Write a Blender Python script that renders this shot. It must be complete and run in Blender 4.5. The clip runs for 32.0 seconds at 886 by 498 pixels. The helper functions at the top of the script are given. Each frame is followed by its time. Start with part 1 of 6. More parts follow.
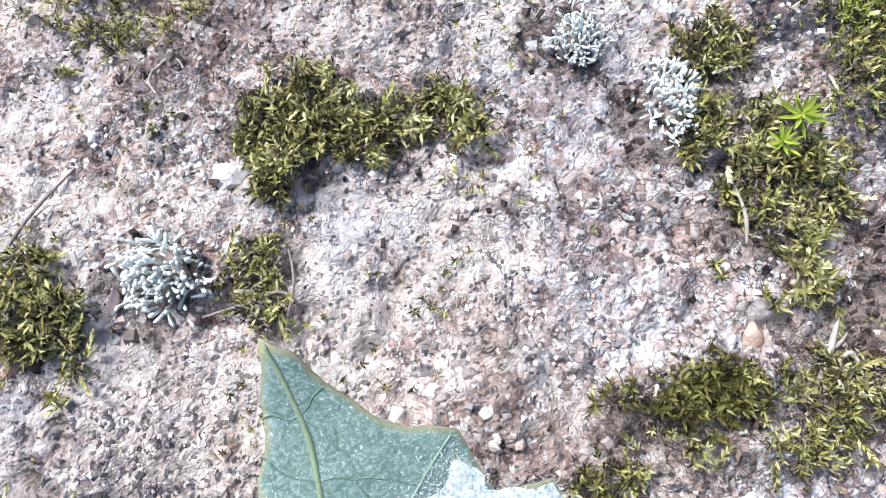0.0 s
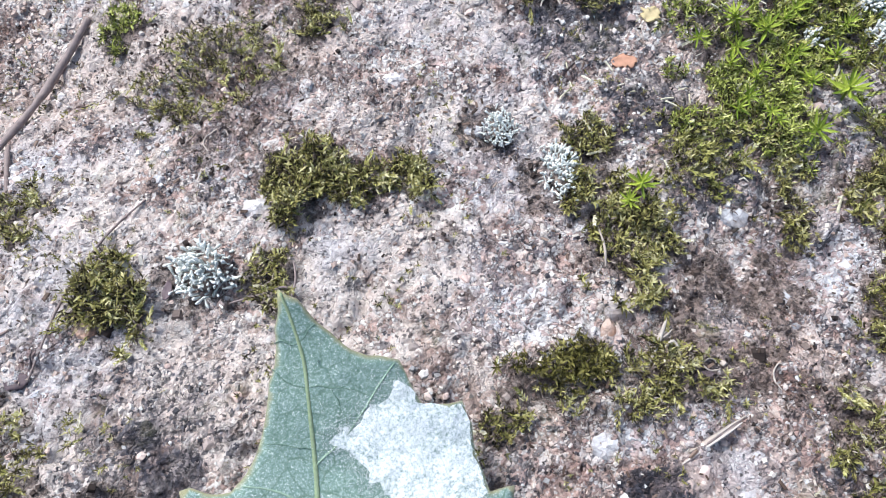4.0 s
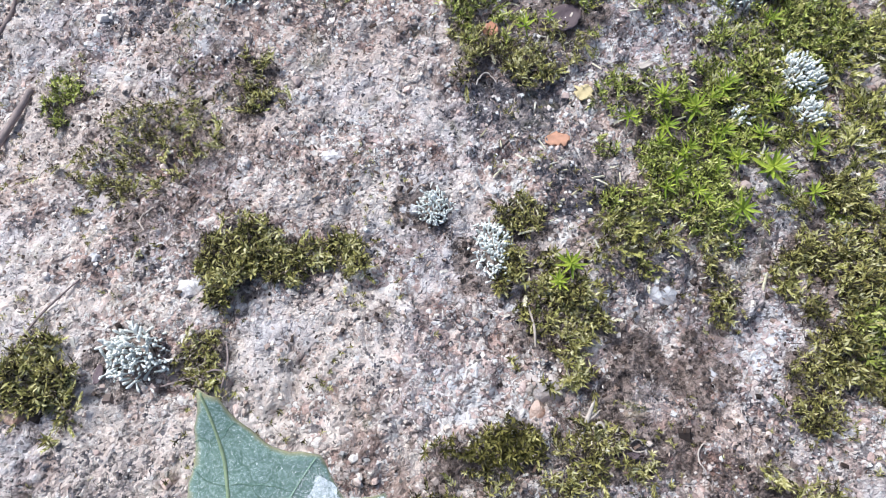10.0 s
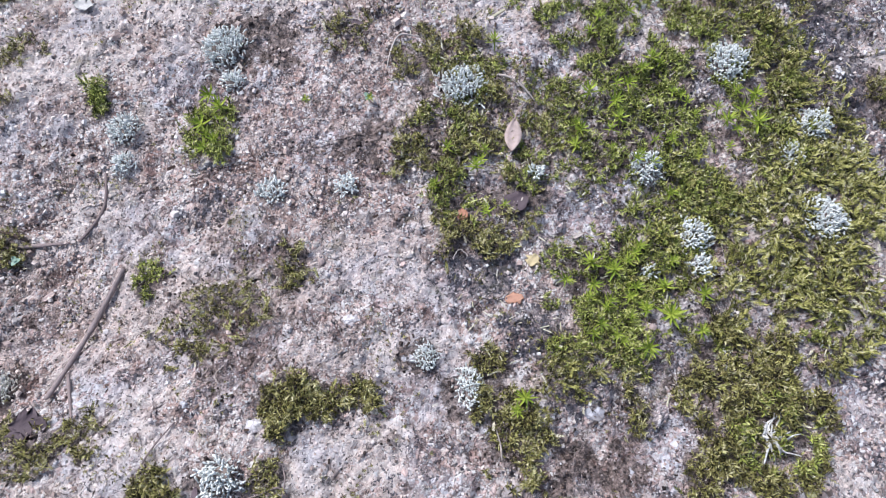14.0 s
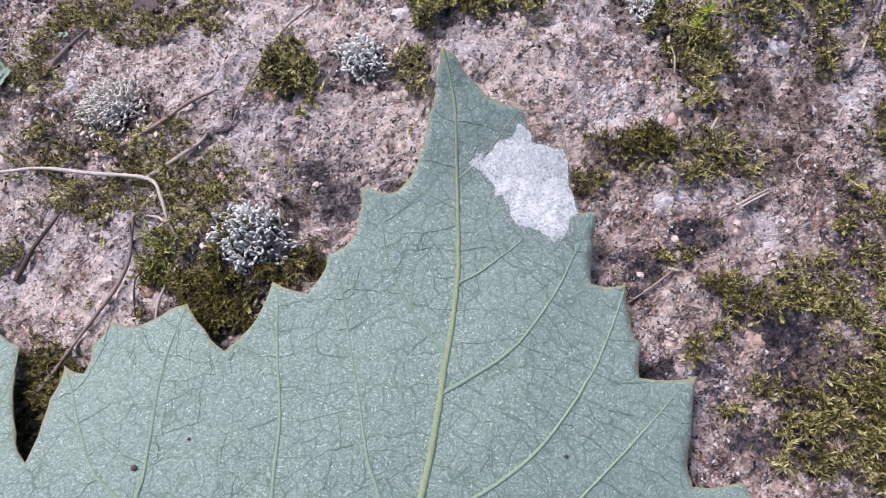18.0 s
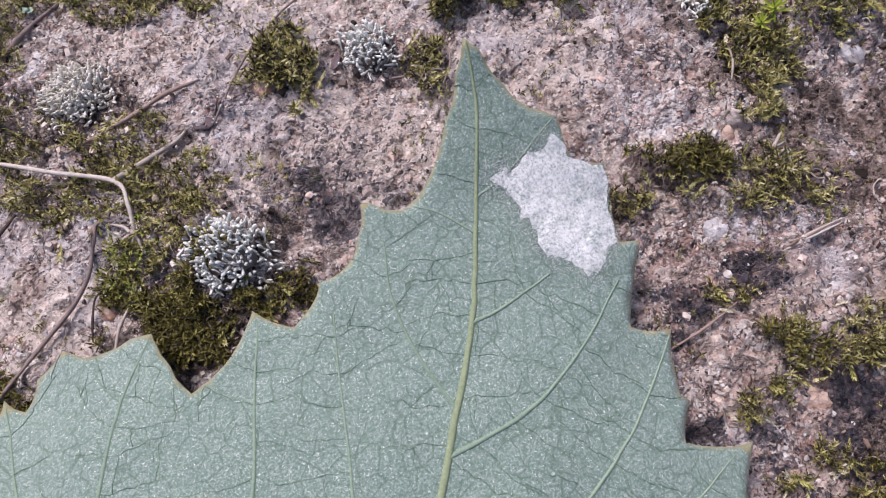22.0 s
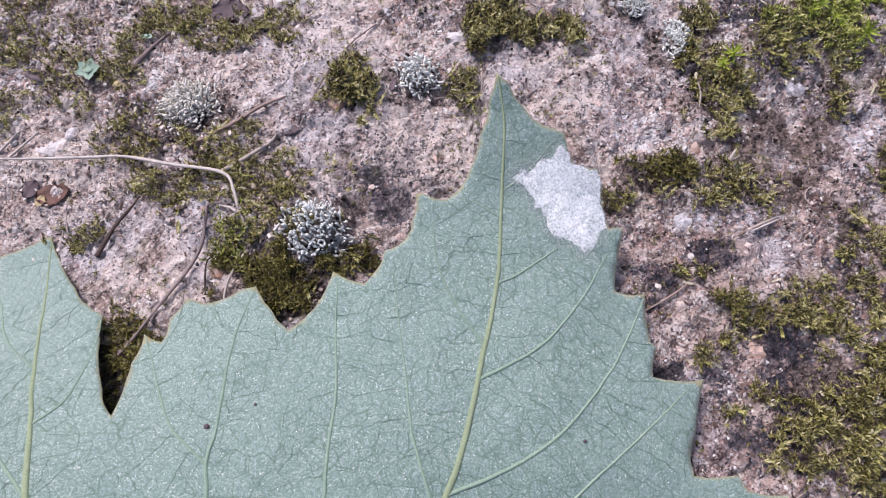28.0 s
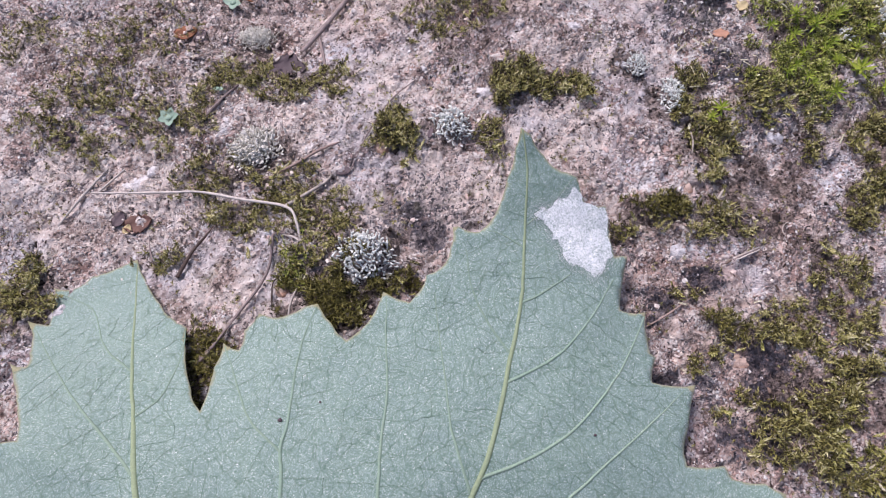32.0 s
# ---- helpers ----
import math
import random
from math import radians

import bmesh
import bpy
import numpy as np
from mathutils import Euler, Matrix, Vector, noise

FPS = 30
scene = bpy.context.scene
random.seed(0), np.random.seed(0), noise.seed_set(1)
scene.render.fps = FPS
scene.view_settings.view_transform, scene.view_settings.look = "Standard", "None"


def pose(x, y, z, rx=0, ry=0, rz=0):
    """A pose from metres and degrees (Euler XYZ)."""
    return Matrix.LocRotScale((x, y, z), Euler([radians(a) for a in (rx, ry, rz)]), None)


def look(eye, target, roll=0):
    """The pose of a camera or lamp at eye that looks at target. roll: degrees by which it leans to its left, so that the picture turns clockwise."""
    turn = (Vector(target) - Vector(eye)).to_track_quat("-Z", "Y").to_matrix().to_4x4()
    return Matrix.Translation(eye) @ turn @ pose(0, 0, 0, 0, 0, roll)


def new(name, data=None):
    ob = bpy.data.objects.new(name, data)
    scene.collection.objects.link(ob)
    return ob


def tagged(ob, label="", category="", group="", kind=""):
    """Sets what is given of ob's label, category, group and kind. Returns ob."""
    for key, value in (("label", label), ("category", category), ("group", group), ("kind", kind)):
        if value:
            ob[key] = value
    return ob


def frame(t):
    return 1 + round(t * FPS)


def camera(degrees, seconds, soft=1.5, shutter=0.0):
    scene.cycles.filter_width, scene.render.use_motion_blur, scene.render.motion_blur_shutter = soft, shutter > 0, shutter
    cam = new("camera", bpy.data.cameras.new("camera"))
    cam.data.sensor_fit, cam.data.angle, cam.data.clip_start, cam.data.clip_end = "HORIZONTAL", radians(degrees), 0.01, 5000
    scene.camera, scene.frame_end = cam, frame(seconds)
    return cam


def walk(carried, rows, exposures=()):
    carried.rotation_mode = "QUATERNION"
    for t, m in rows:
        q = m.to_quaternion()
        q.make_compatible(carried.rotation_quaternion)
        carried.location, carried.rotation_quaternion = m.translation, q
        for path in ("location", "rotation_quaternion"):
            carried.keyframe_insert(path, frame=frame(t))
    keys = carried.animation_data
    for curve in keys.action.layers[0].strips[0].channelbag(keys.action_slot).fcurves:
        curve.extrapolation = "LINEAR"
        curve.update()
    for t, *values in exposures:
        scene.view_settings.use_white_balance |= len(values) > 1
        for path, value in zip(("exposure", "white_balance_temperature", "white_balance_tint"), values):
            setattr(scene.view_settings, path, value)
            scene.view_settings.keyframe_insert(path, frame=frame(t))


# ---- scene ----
cam = camera(66.0, 32.0, soft=1.0)
PATH = [
    (0.0, 0.01834, 0.04885, 0.06013, 9.819, 4.156, -9.953),
    (0.5, 0.02095, 0.04687, 0.06294, 12.976, 3.028, -9.371),
    (1.0, 0.02375, 0.04353, 0.06970, 16.327, 3.672, -8.757),
    (1.5, 0.02580, 0.04303, 0.07690, 16.900, 3.389, -8.470),
    (2.0, 0.02709, 0.04239, 0.08705, 17.299, 3.329, -8.110),
    (2.5, 0.02558, 0.04088, 0.09514, 18.200, 3.346, -7.869),
    (3.0, 0.02610, 0.03876, 0.09632, 18.432, 2.896, -7.313),
    (3.5, 0.02501, 0.03367, 0.08935, 18.991, 2.416, -7.444),
    (4.0, 0.02081, 0.03281, 0.08387, 18.536, 2.162, -7.921),
    (4.5, 0.01676, 0.03287, 0.07858, 17.525, 1.418, -8.055),
    (6.5, 0.01516, 0.03501, 0.06566, 16.525, 0.579, -7.125),
    (7.0, 0.01900, 0.03387, 0.06902, 17.763, 0.452, -7.161),
    (7.5, 0.02186, 0.03394, 0.07024, 18.208, 0.620, -7.809),
    (8.0, 0.02124, 0.03262, 0.07586, 18.571, 0.874, -7.527),
    (8.5, 0.02260, 0.03328, 0.08074, 18.914, 1.124, -7.394),
    (9.0, 0.02304, 0.03486, 0.08392, 19.449, 1.195, -8.081),
    (9.5, 0.02507, 0.03720, 0.08395, 19.432, 0.791, -8.249),
    (10.0, 0.02830, 0.03915, 0.08746, 19.977, 0.822, -8.591),
    (10.5, 0.02749, 0.03938, 0.09312, 20.207, 1.116, -9.019),
    (11.0, 0.02860, 0.04577, 0.11450, 20.431, 2.726, -9.174),
    (11.5, 0.03572, 0.04866, 0.13640, 23.250, 4.525, -10.118),
    (12.0, 0.04714, 0.05337, 0.15434, 23.857, 7.051, -11.299),
    (12.5, 0.04768, 0.04971, 0.15798, 23.476, 7.161, -11.664),
    (13.0, 0.04052, 0.04530, 0.15224, 22.581, 6.565, -10.640),
    (13.5, 0.04204, 0.05665, 0.14518, 21.461, 4.744, -12.000),
    (14.0, 0.03477, 0.04707, 0.12909, 21.406, 2.537, -10.983),
    (14.5, 0.02211, 0.04005, 0.11480, 19.436, 2.116, -8.752),
    (15.0, 0.00871, 0.02832, 0.10286, 17.480, 1.458, -7.066),
    (15.5, -0.00249, 0.02119, 0.10195, 15.906, 0.862, -5.679),
    (17.5, 0.00208, 0.00264, 0.10300, 14.952, 2.697, -3.306),
    (18.0, 0.00567, 0.00264, 0.10237, 14.421, 2.641, -3.342),
    (18.5, 0.00558, 0.00305, 0.10012, 13.718, 3.866, -3.162),
    (19.0, 0.00202, 0.00146, 0.09742, 13.235, 3.964, -2.619),
    (19.5, 0.00117, 0.00228, 0.09438, 12.798, 3.747, -2.500),
    (20.0, -0.00473, 0.00148, 0.08676, 13.185, 3.534, -1.716),
    (20.5, -0.00233, 0.00651, 0.08323, 12.089, 2.916, -1.137),
    (21.0, 0.00233, 0.00987, 0.08365, 12.975, 2.755, -1.156),
    (21.5, 0.00248, 0.01082, 0.08598, 13.678, 2.298, -1.453),
    (22.0, 0.00417, 0.01070, 0.08871, 14.008, 2.399, -1.323),
    (22.5, 0.00530, 0.00900, 0.09249, 14.243, 2.667, -1.367),
    (23.0, 0.00421, 0.00701, 0.09733, 14.442, 2.933, -1.296),
    (23.5, 0.00159, 0.00476, 0.10038, 14.359, 3.072, -0.937),
    (24.0, 0.00140, 0.00336, 0.10110, 14.740, 2.226, -0.909),
    (24.5, 0.00029, 0.00298, 0.10285, 14.806, 2.039, -0.712),
    (25.0, -0.00037, 0.00259, 0.10516, 15.256, 2.119, -0.420),
    (25.5, 0.00148, 0.00177, 0.10844, 14.983, 2.820, 0.053),
    (27.5, 0.00059, 0.00119, 0.11392, 14.918, 2.210, 0.029),
    (28.0, 0.00001, -0.00001, 0.11454, 14.582, 2.090, 0.267),
    (28.5, 0.00064, 0.00386, 0.11799, 12.889, 1.629, 0.230),
    (29.0, -0.00136, 0.00438, 0.12394, 14.638, 1.107, -0.193),
    (29.5, -0.00171, 0.00180, 0.12789, 14.614, 1.251, -0.069),
    (30.0, -0.00069, 0.00103, 0.12873, 15.458, 1.199, 0.337),
    (30.5, -0.00092, -0.00052, 0.12996, 16.247, 1.538, 0.080),
    (31.0, -0.00339, -0.00244, 0.13291, 16.536, 2.177, 0.299),
    (31.5, -0.00395, -0.00280, 0.13307, 16.342, 2.906, 0.665),
    (32.0, -0.00437, -0.00440, 0.13504, 16.244, 2.415, 0.743),
]
walk(cam, [(t, pose(x, y, z, rx, ry, rz)) for t, x, y, z, rx, ry, rz in PATH],
     exposures=[(0.0, 1.35, 5950, 8), (1.5, 1.08, 5950, 8), (7.0, 1.12, 5950, 8), (10.5, 1.02, 5950, 8), (13.0, 0.83, 5820, 11), (14.2, 0.86, 5850, 14), (15.0, 0.78, 5950, 17), (17.5, 0.70, 6230, 24), (18.5, 0.58, 6230, 24), (20.2, 0.40, 6330, 25), (21.5, 0.49, 6480, 25), (23.0, 0.63, 6420, 25), (25.5, 0.70, 6270, 25), (32.0, 0.62, 6220, 25)])

# ---- light: an overcast sky with a broad, weak sun ----
world = bpy.data.worlds.new("sky")
scene.world = world
world.use_nodes = True
wn = world.node_tree.nodes
sky = wn.new("ShaderNodeTexSky")
sky.sky_type, sky.sun_disc = "NISHITA", False
sky.sun_elevation, sky.sun_rotation = radians(52), radians(-35)
sky.air_density, sky.dust_density, sky.ozone_density = 1.0, 4.0, 1.0
world.node_tree.links.new(sky.outputs[0], wn["Background"].inputs[0])
wn["Background"].inputs[1].default_value = 0.085
sun = new("sun", bpy.data.lights.new("sun", "SUN"))
sun.data.energy, sun.data.angle, sun.data.color = 2.0, radians(20), (1.0, 0.97, 0.94)
sun.matrix_world = look((-0.38, 0.54, 0.845), (0, 0, 0))

# ---- materials ----


class Nodes:
    """A short way to write node trees."""

    def __init__(self, name, rough=0.8):
        self.mat = bpy.data.materials.new(name)
        self.mat.use_nodes = True
        self.tree = self.mat.node_tree
        self.bsdf = self.tree.nodes["Principled BSDF"]
        self.bsdf.inputs["Roughness"].default_value = rough
        self.where = self.add("ShaderNodeTexCoord").outputs["Object"]

    def add(self, kind):
        return self.tree.nodes.new(kind)

    def vector(self, operation):
        n = self.add("ShaderNodeVectorMath")
        n.operation = operation
        return n

    def feed(self, socket, value):
        if isinstance(value, bpy.types.NodeSocket):
            self.tree.links.new(value, socket)
        else:
            socket.default_value = value

    def noise(self, scale, detail=3.0, rough=0.55, warp=0.0, at=None):
        n = self.add("ShaderNodeTexNoise")
        self.feed(n.inputs["Vector"], at or self.where)
        for key, value in (("Scale", scale), ("Detail", detail), ("Roughness", rough), ("Distortion", warp)):
            n.inputs[key].default_value = value
        return n

    def cells(self, scale, feature="F1", at=None, seed=1.0):
        n = self.add("ShaderNodeTexVoronoi")
        n.feature = feature
        self.feed(n.inputs["Vector"], at or self.where)
        n.inputs["Scale"].default_value, n.inputs["Randomness"].default_value = scale, seed
        return n

    def shifted(self, amount, scale):
        """Coordinates pushed about by noise."""
        n = self.noise(scale, 2.0)
        sub = self.vector("SUBTRACT")
        self.feed(sub.inputs[0], n.outputs["Color"])
        sub.inputs[1].default_value = (0.5, 0.5, 0.5)
        mul = self.vector("SCALE")
        self.feed(mul.inputs[0], sub.outputs[0])
        mul.inputs["Scale"].default_value = amount
        total = self.vector("ADD")
        self.feed(total.inputs[0], self.where)
        self.feed(total.inputs[1], mul.outputs[0])
        return total.outputs[0]

    def ramp(self, value, *stops, step=False):
        n = self.add("ShaderNodeValToRGB")
        n.color_ramp.interpolation = "CONSTANT" if step else "LINEAR"
        marks = n.color_ramp.elements
        while len(marks) < len(stops):
            marks.new(0.5)
        for mark, (place, colour) in zip(marks, stops):
            mark.position = place
            mark.color = (*colour, 1) if isinstance(colour, tuple) else (colour, colour, colour, 1)
        self.feed(n.inputs[0], value)
        return n.outputs[0]

    def mix(self, share, a, b, blend="MIX"):
        n = self.add("ShaderNodeMix")
        n.data_type, n.blend_type = "RGBA", blend
        self.feed(n.inputs[0], share)
        for socket, value in ((n.inputs[6], a), (n.inputs[7], b)):
            self.feed(socket, (*value, 1) if isinstance(value, tuple) else value)
        return n.outputs[2]

    def maths(self, operation, a, b=0.0, clamp=False):
        n = self.add("ShaderNodeMath")
        n.operation, n.use_clamp = operation, clamp
        self.feed(n.inputs[0], a)
        self.feed(n.inputs[1], b)
        return n.outputs[0]

    def attribute(self, name):
        n = self.add("ShaderNodeAttribute")
        n.attribute_name = name
        return n

    def island(self):
        return self.add("ShaderNodeNewGeometry").outputs["Random Per Island"]

    def chance(self):
        return self.add("ShaderNodeObjectInfo").outputs["Random"]

    def bump(self, height, depth, strength=1.0):
        n = self.add("ShaderNodeBump")
        n.inputs["Strength"].default_value, n.inputs["Distance"].default_value = strength, depth
        self.feed(n.inputs["Height"], height)
        self.feed(self.bsdf.inputs["Normal"], n.outputs[0])

    def done(self, colour, rough=None):
        self.feed(self.bsdf.inputs["Base Color"], (*colour, 1) if isinstance(colour, tuple) else colour)
        if rough is not None:
            self.feed(self.bsdf.inputs["Roughness"], rough)
        return self.mat


PINK, BEIGE, WHITE, DARK = (0.62, 0.455, 0.405), (0.75, 0.605, 0.545), (0.86, 0.82, 0.79), (0.03, 0.03, 0.036)


def rock_material():
    n = Nodes("weathered_granite", 0.75)
    split = n.add("ShaderNodeSeparateColor")
    n.feed(split.inputs[0], n.attribute("zone").outputs["Color"])
    soil, pale, dark = split.outputs
    rust = n.attribute("rust").outputs["Fac"]

    def grains(scale, push, wave, seed=1.0):
        """Mineral grains: three random values each, and the distance to their joints."""
        at = n.shifted(push, wave)
        cells = n.cells(scale, at=at, seed=seed)
        pick = n.add("ShaderNodeSeparateColor")
        n.feed(pick.inputs[0], cells.outputs["Color"])
        return pick.outputs, n.cells(scale, "DISTANCE_TO_EDGE", at=at, seed=seed).outputs["Distance"]

    (big, big_b, big_c), big_edge = grains(620, 0.0009, 900)
    (mid, mid_b, mid_c), mid_edge = grains(1250, 0.0006, 1500)
    (fine, fine_b, fine_c), fine_edge = grains(2500, 0.0003, 2600)
    # coarse and fine grain lie mingled, and like minerals lie in clusters
    coarse = n.ramp(n.noise(520, 3.0, 0.6).outputs["Fac"], (0.49, 0.0), (0.52, 1.0))
    finer = n.ramp(n.noise(380, 3.0, 0.6, at=n.shifted(0.02, 30)).outputs["Fac"], (0.57, 0.0), (0.60, 1.0))
    value = n.mix(finer, n.mix(coarse, mid, big), fine)
    edge = n.mix(finer, n.mix(coarse, mid_edge, big_edge), fine_edge)
    drift = n.maths("MULTIPLY", n.maths("SUBTRACT", n.noise(95, 6.0, 0.68).outputs["Fac"], 0.5), 1.9)
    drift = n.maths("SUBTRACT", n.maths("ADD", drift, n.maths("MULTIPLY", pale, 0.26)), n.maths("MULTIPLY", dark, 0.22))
    value = n.maths("ADD", n.maths("MULTIPLY", value, 0.92), n.maths("ADD", drift, 0.24))
    minerals = ((0.0, DARK), (0.10, (0.17, 0.155, 0.16)), (0.22, (0.33, 0.30, 0.30)), (0.36, (0.45, 0.37, 0.345)), (0.52, PINK), (0.68, BEIGE), (0.82, (0.72, 0.65, 0.60)), (1.0, WHITE))
    body = n.ramp(value, *minerals)
    body = n.mix(n.ramp(n.noise(1500, 5.0, 0.7).outputs["Fac"], (0.40, 0.0), (0.66, 0.5)), body, n.mix(1.0, body, (0.55, 0.51, 0.49), "MULTIPLY"))
    seams = n.maths("MULTIPLY", n.ramp(edge, (0.0, 1.0), (0.05, 0.8), (0.14, 0.0)), n.ramp(n.noise(430, 4.0, 0.65).outputs["Fac"], (0.44, 0.08), (0.60, 0.95)))
    body = n.mix(seams, body, n.mix(1.0, body, (0.20, 0.16, 0.155), "MULTIPLY"))
    # a thin weathered skin that hides the grains in places
    skin = n.maths("ADD", n.noise(70, 6.0, 0.7, at=n.shifted(0.004, 160)).outputs["Fac"], n.maths("MULTIPLY", pale, 0.30))
    veil = n.mix(n.noise(160, 4.0).outputs["Fac"], (0.72, 0.60, 0.53), (0.82, 0.755, 0.71))
    veil = n.mix(n.ramp(n.noise(900, 5.0, 0.7).outputs["Fac"], (0.42, 0.0), (0.66, 0.5)), veil, (0.52, 0.43, 0.39))
    body = n.mix(n.ramp(skin, (0.52, 0.0), (0.60, 0.75)), body, veil)
    # fissures between flaking plates
    plate = n.cells(210, "DISTANCE_TO_EDGE", at=n.shifted(0.0045, 330)).outputs["Distance"]
    gaps = n.maths("MULTIPLY", n.ramp(plate, (0.0, 1.0), (0.05, 0.6), (0.11, 0.0)), n.ramp(n.noise(150, 4.0, 0.65).outputs["Fac"], (0.48, 0.0), (0.62, 0.9)))
    body = n.mix(gaps, body, n.mix(fine_c, (0.05, 0.036, 0.033), (0.22, 0.17, 0.155)))
    # bleached and bluish-grey stretches
    tone = n.noise(45, 4.0, 0.6).outputs["Fac"]
    body = n.mix(n.ramp(tone, (0.50, 0.0), (0.60, 0.75)), body, n.mix(1.0, body, (0.81, 0.87, 0.98), "MULTIPLY"))
    body = n.mix(n.maths("MULTIPLY", rust, 0.85), body, n.mix(1.0, body, (0.62, 0.46, 0.40), "MULTIPLY"))
    stain = n.noise(75, 6.0, 0.7, at=n.shifted(0.006, 90)).outputs["Fac"]
    body = n.mix(n.ramp(stain, (0.53, 0.0), (0.60, 0.75)), body, n.mix(1.0, body, (0.55, 0.46, 0.43), "MULTIPLY"))
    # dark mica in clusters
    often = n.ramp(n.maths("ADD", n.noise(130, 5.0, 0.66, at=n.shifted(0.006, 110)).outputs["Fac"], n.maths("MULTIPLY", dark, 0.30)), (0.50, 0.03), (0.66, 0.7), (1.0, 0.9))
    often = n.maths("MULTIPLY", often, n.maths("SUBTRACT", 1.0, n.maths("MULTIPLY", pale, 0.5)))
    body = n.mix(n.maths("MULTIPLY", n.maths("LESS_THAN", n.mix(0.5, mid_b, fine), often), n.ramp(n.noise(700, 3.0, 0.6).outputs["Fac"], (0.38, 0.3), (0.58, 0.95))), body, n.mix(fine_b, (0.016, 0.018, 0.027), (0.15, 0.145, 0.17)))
    body = n.mix(n.maths("MULTIPLY", n.maths("GREATER_THAN", fine_b, 0.90), n.maths("SUBTRACT", 0.5, n.maths("MULTIPLY", dark, 0.4))), body, (0.82, 0.80, 0.78))
    body = n.mix(n.maths("MULTIPLY", n.maths("LESS_THAN", fine_c, 0.07), 0.7), body, (0.04, 0.036, 0.04))
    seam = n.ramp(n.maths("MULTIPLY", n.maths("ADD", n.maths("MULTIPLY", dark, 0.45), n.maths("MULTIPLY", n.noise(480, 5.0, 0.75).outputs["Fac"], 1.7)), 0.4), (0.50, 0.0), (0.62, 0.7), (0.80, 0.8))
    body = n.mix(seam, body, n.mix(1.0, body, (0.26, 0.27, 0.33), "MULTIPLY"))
    grime = n.noise(170, 6.0, 0.75).outputs["Fac"]
    body = n.mix(n.ramp(grime, (0.555, 0.0), (0.65, 0.75)), body, n.mix(1.0, body, (0.33, 0.26, 0.245), "MULTIPLY"))
    green = n.noise(140, 4.0, 0.6, at=n.shifted(0.01, 60)).outputs["Fac"]
    body = n.mix(n.ramp(green, (0.60, 0.0), (0.72, 0.45)), body, (0.15, 0.145, 0.06))
    # soil and crumbs in the hollows
    crumb = n.cells(1300, at=n.shifted(0.0015, 700))
    earth = n.mix(n.ramp(n.noise(1000, 6.0, 0.75).outputs["Fac"], (0.42, 0.0), (0.60, 1.0)), (0.018, 0.013, 0.012), (0.33, 0.26, 0.23))
    earth = n.mix(n.ramp(crumb.outputs["Distance"], (0.15, 0.55), (0.45, 0.0)), earth, n.mix(crumb.outputs["Color"], (0.09, 0.06, 0.05), (0.46, 0.375, 0.34)))
    cover = n.maths("ADD", soil, n.maths("MULTIPLY", n.maths("SUBTRACT", n.noise(420, 6.0, 0.76).outputs["Fac"], 0.5), 2.2))
    body = n.mix(n.ramp(cover, (0.54, 0.0), (0.72, 0.88)), body, earth)
    relief = n.mix(0.35, n.ramp(edge, (0.0, 0.3), (0.2, 0.8), (0.5, 1.0)), value)
    relief = n.mix(0.5, relief, n.noise(2600, 5.0, 0.65).outputs["Fac"])
    relief = n.mix(n.maths("MULTIPLY", gaps, 0.8), relief, (0.0, 0.0, 0.0))
    n.bump(relief, 0.0011, 1.0)
    n.bsdf.inputs["Specular IOR Level"].default_value = 0.25
    return n.done(body, n.ramp(mid_c, (0.0, 0.45), (1.0, 0.9)))


def island_material(name, stops, rough=0.7, grain=2500, depth=0.0001, single=False, gloss=0.22, soak=0.0, clumps=0.0):
    """One colour a piece, with fine mottling over it."""
    n = Nodes(name, rough)
    share = n.chance() if single else n.island()
    if clumps:
        wave = n.maths("MULTIPLY", n.maths("SUBTRACT", n.noise(330, 3.0).outputs["Fac"], 0.5), clumps)
        share = n.maths("ADD", n.maths("MULTIPLY", share, 0.85), wave, True)
    base = n.ramp(share, *stops)
    mottle = n.noise(grain, 4.0, 0.6).outputs["Fac"]
    colour = n.mix(n.ramp(mottle, (0.3, 0.0), (0.75, 0.55)), base, n.mix(1.0, base, (0.45, 0.45, 0.42), "MULTIPLY"))
    n.bump(mottle, depth, 0.7)
    n.bsdf.inputs["Specular IOR Level"].default_value = gloss
    if soak:
        n.bsdf.inputs["Subsurface Weight"].default_value = soak
        n.bsdf.inputs["Subsurface Radius"].default_value = (0.0006, 0.0009, 0.0003)
        n.bsdf.inputs["Subsurface Scale"].default_value = 1.0
    return n.done(colour)


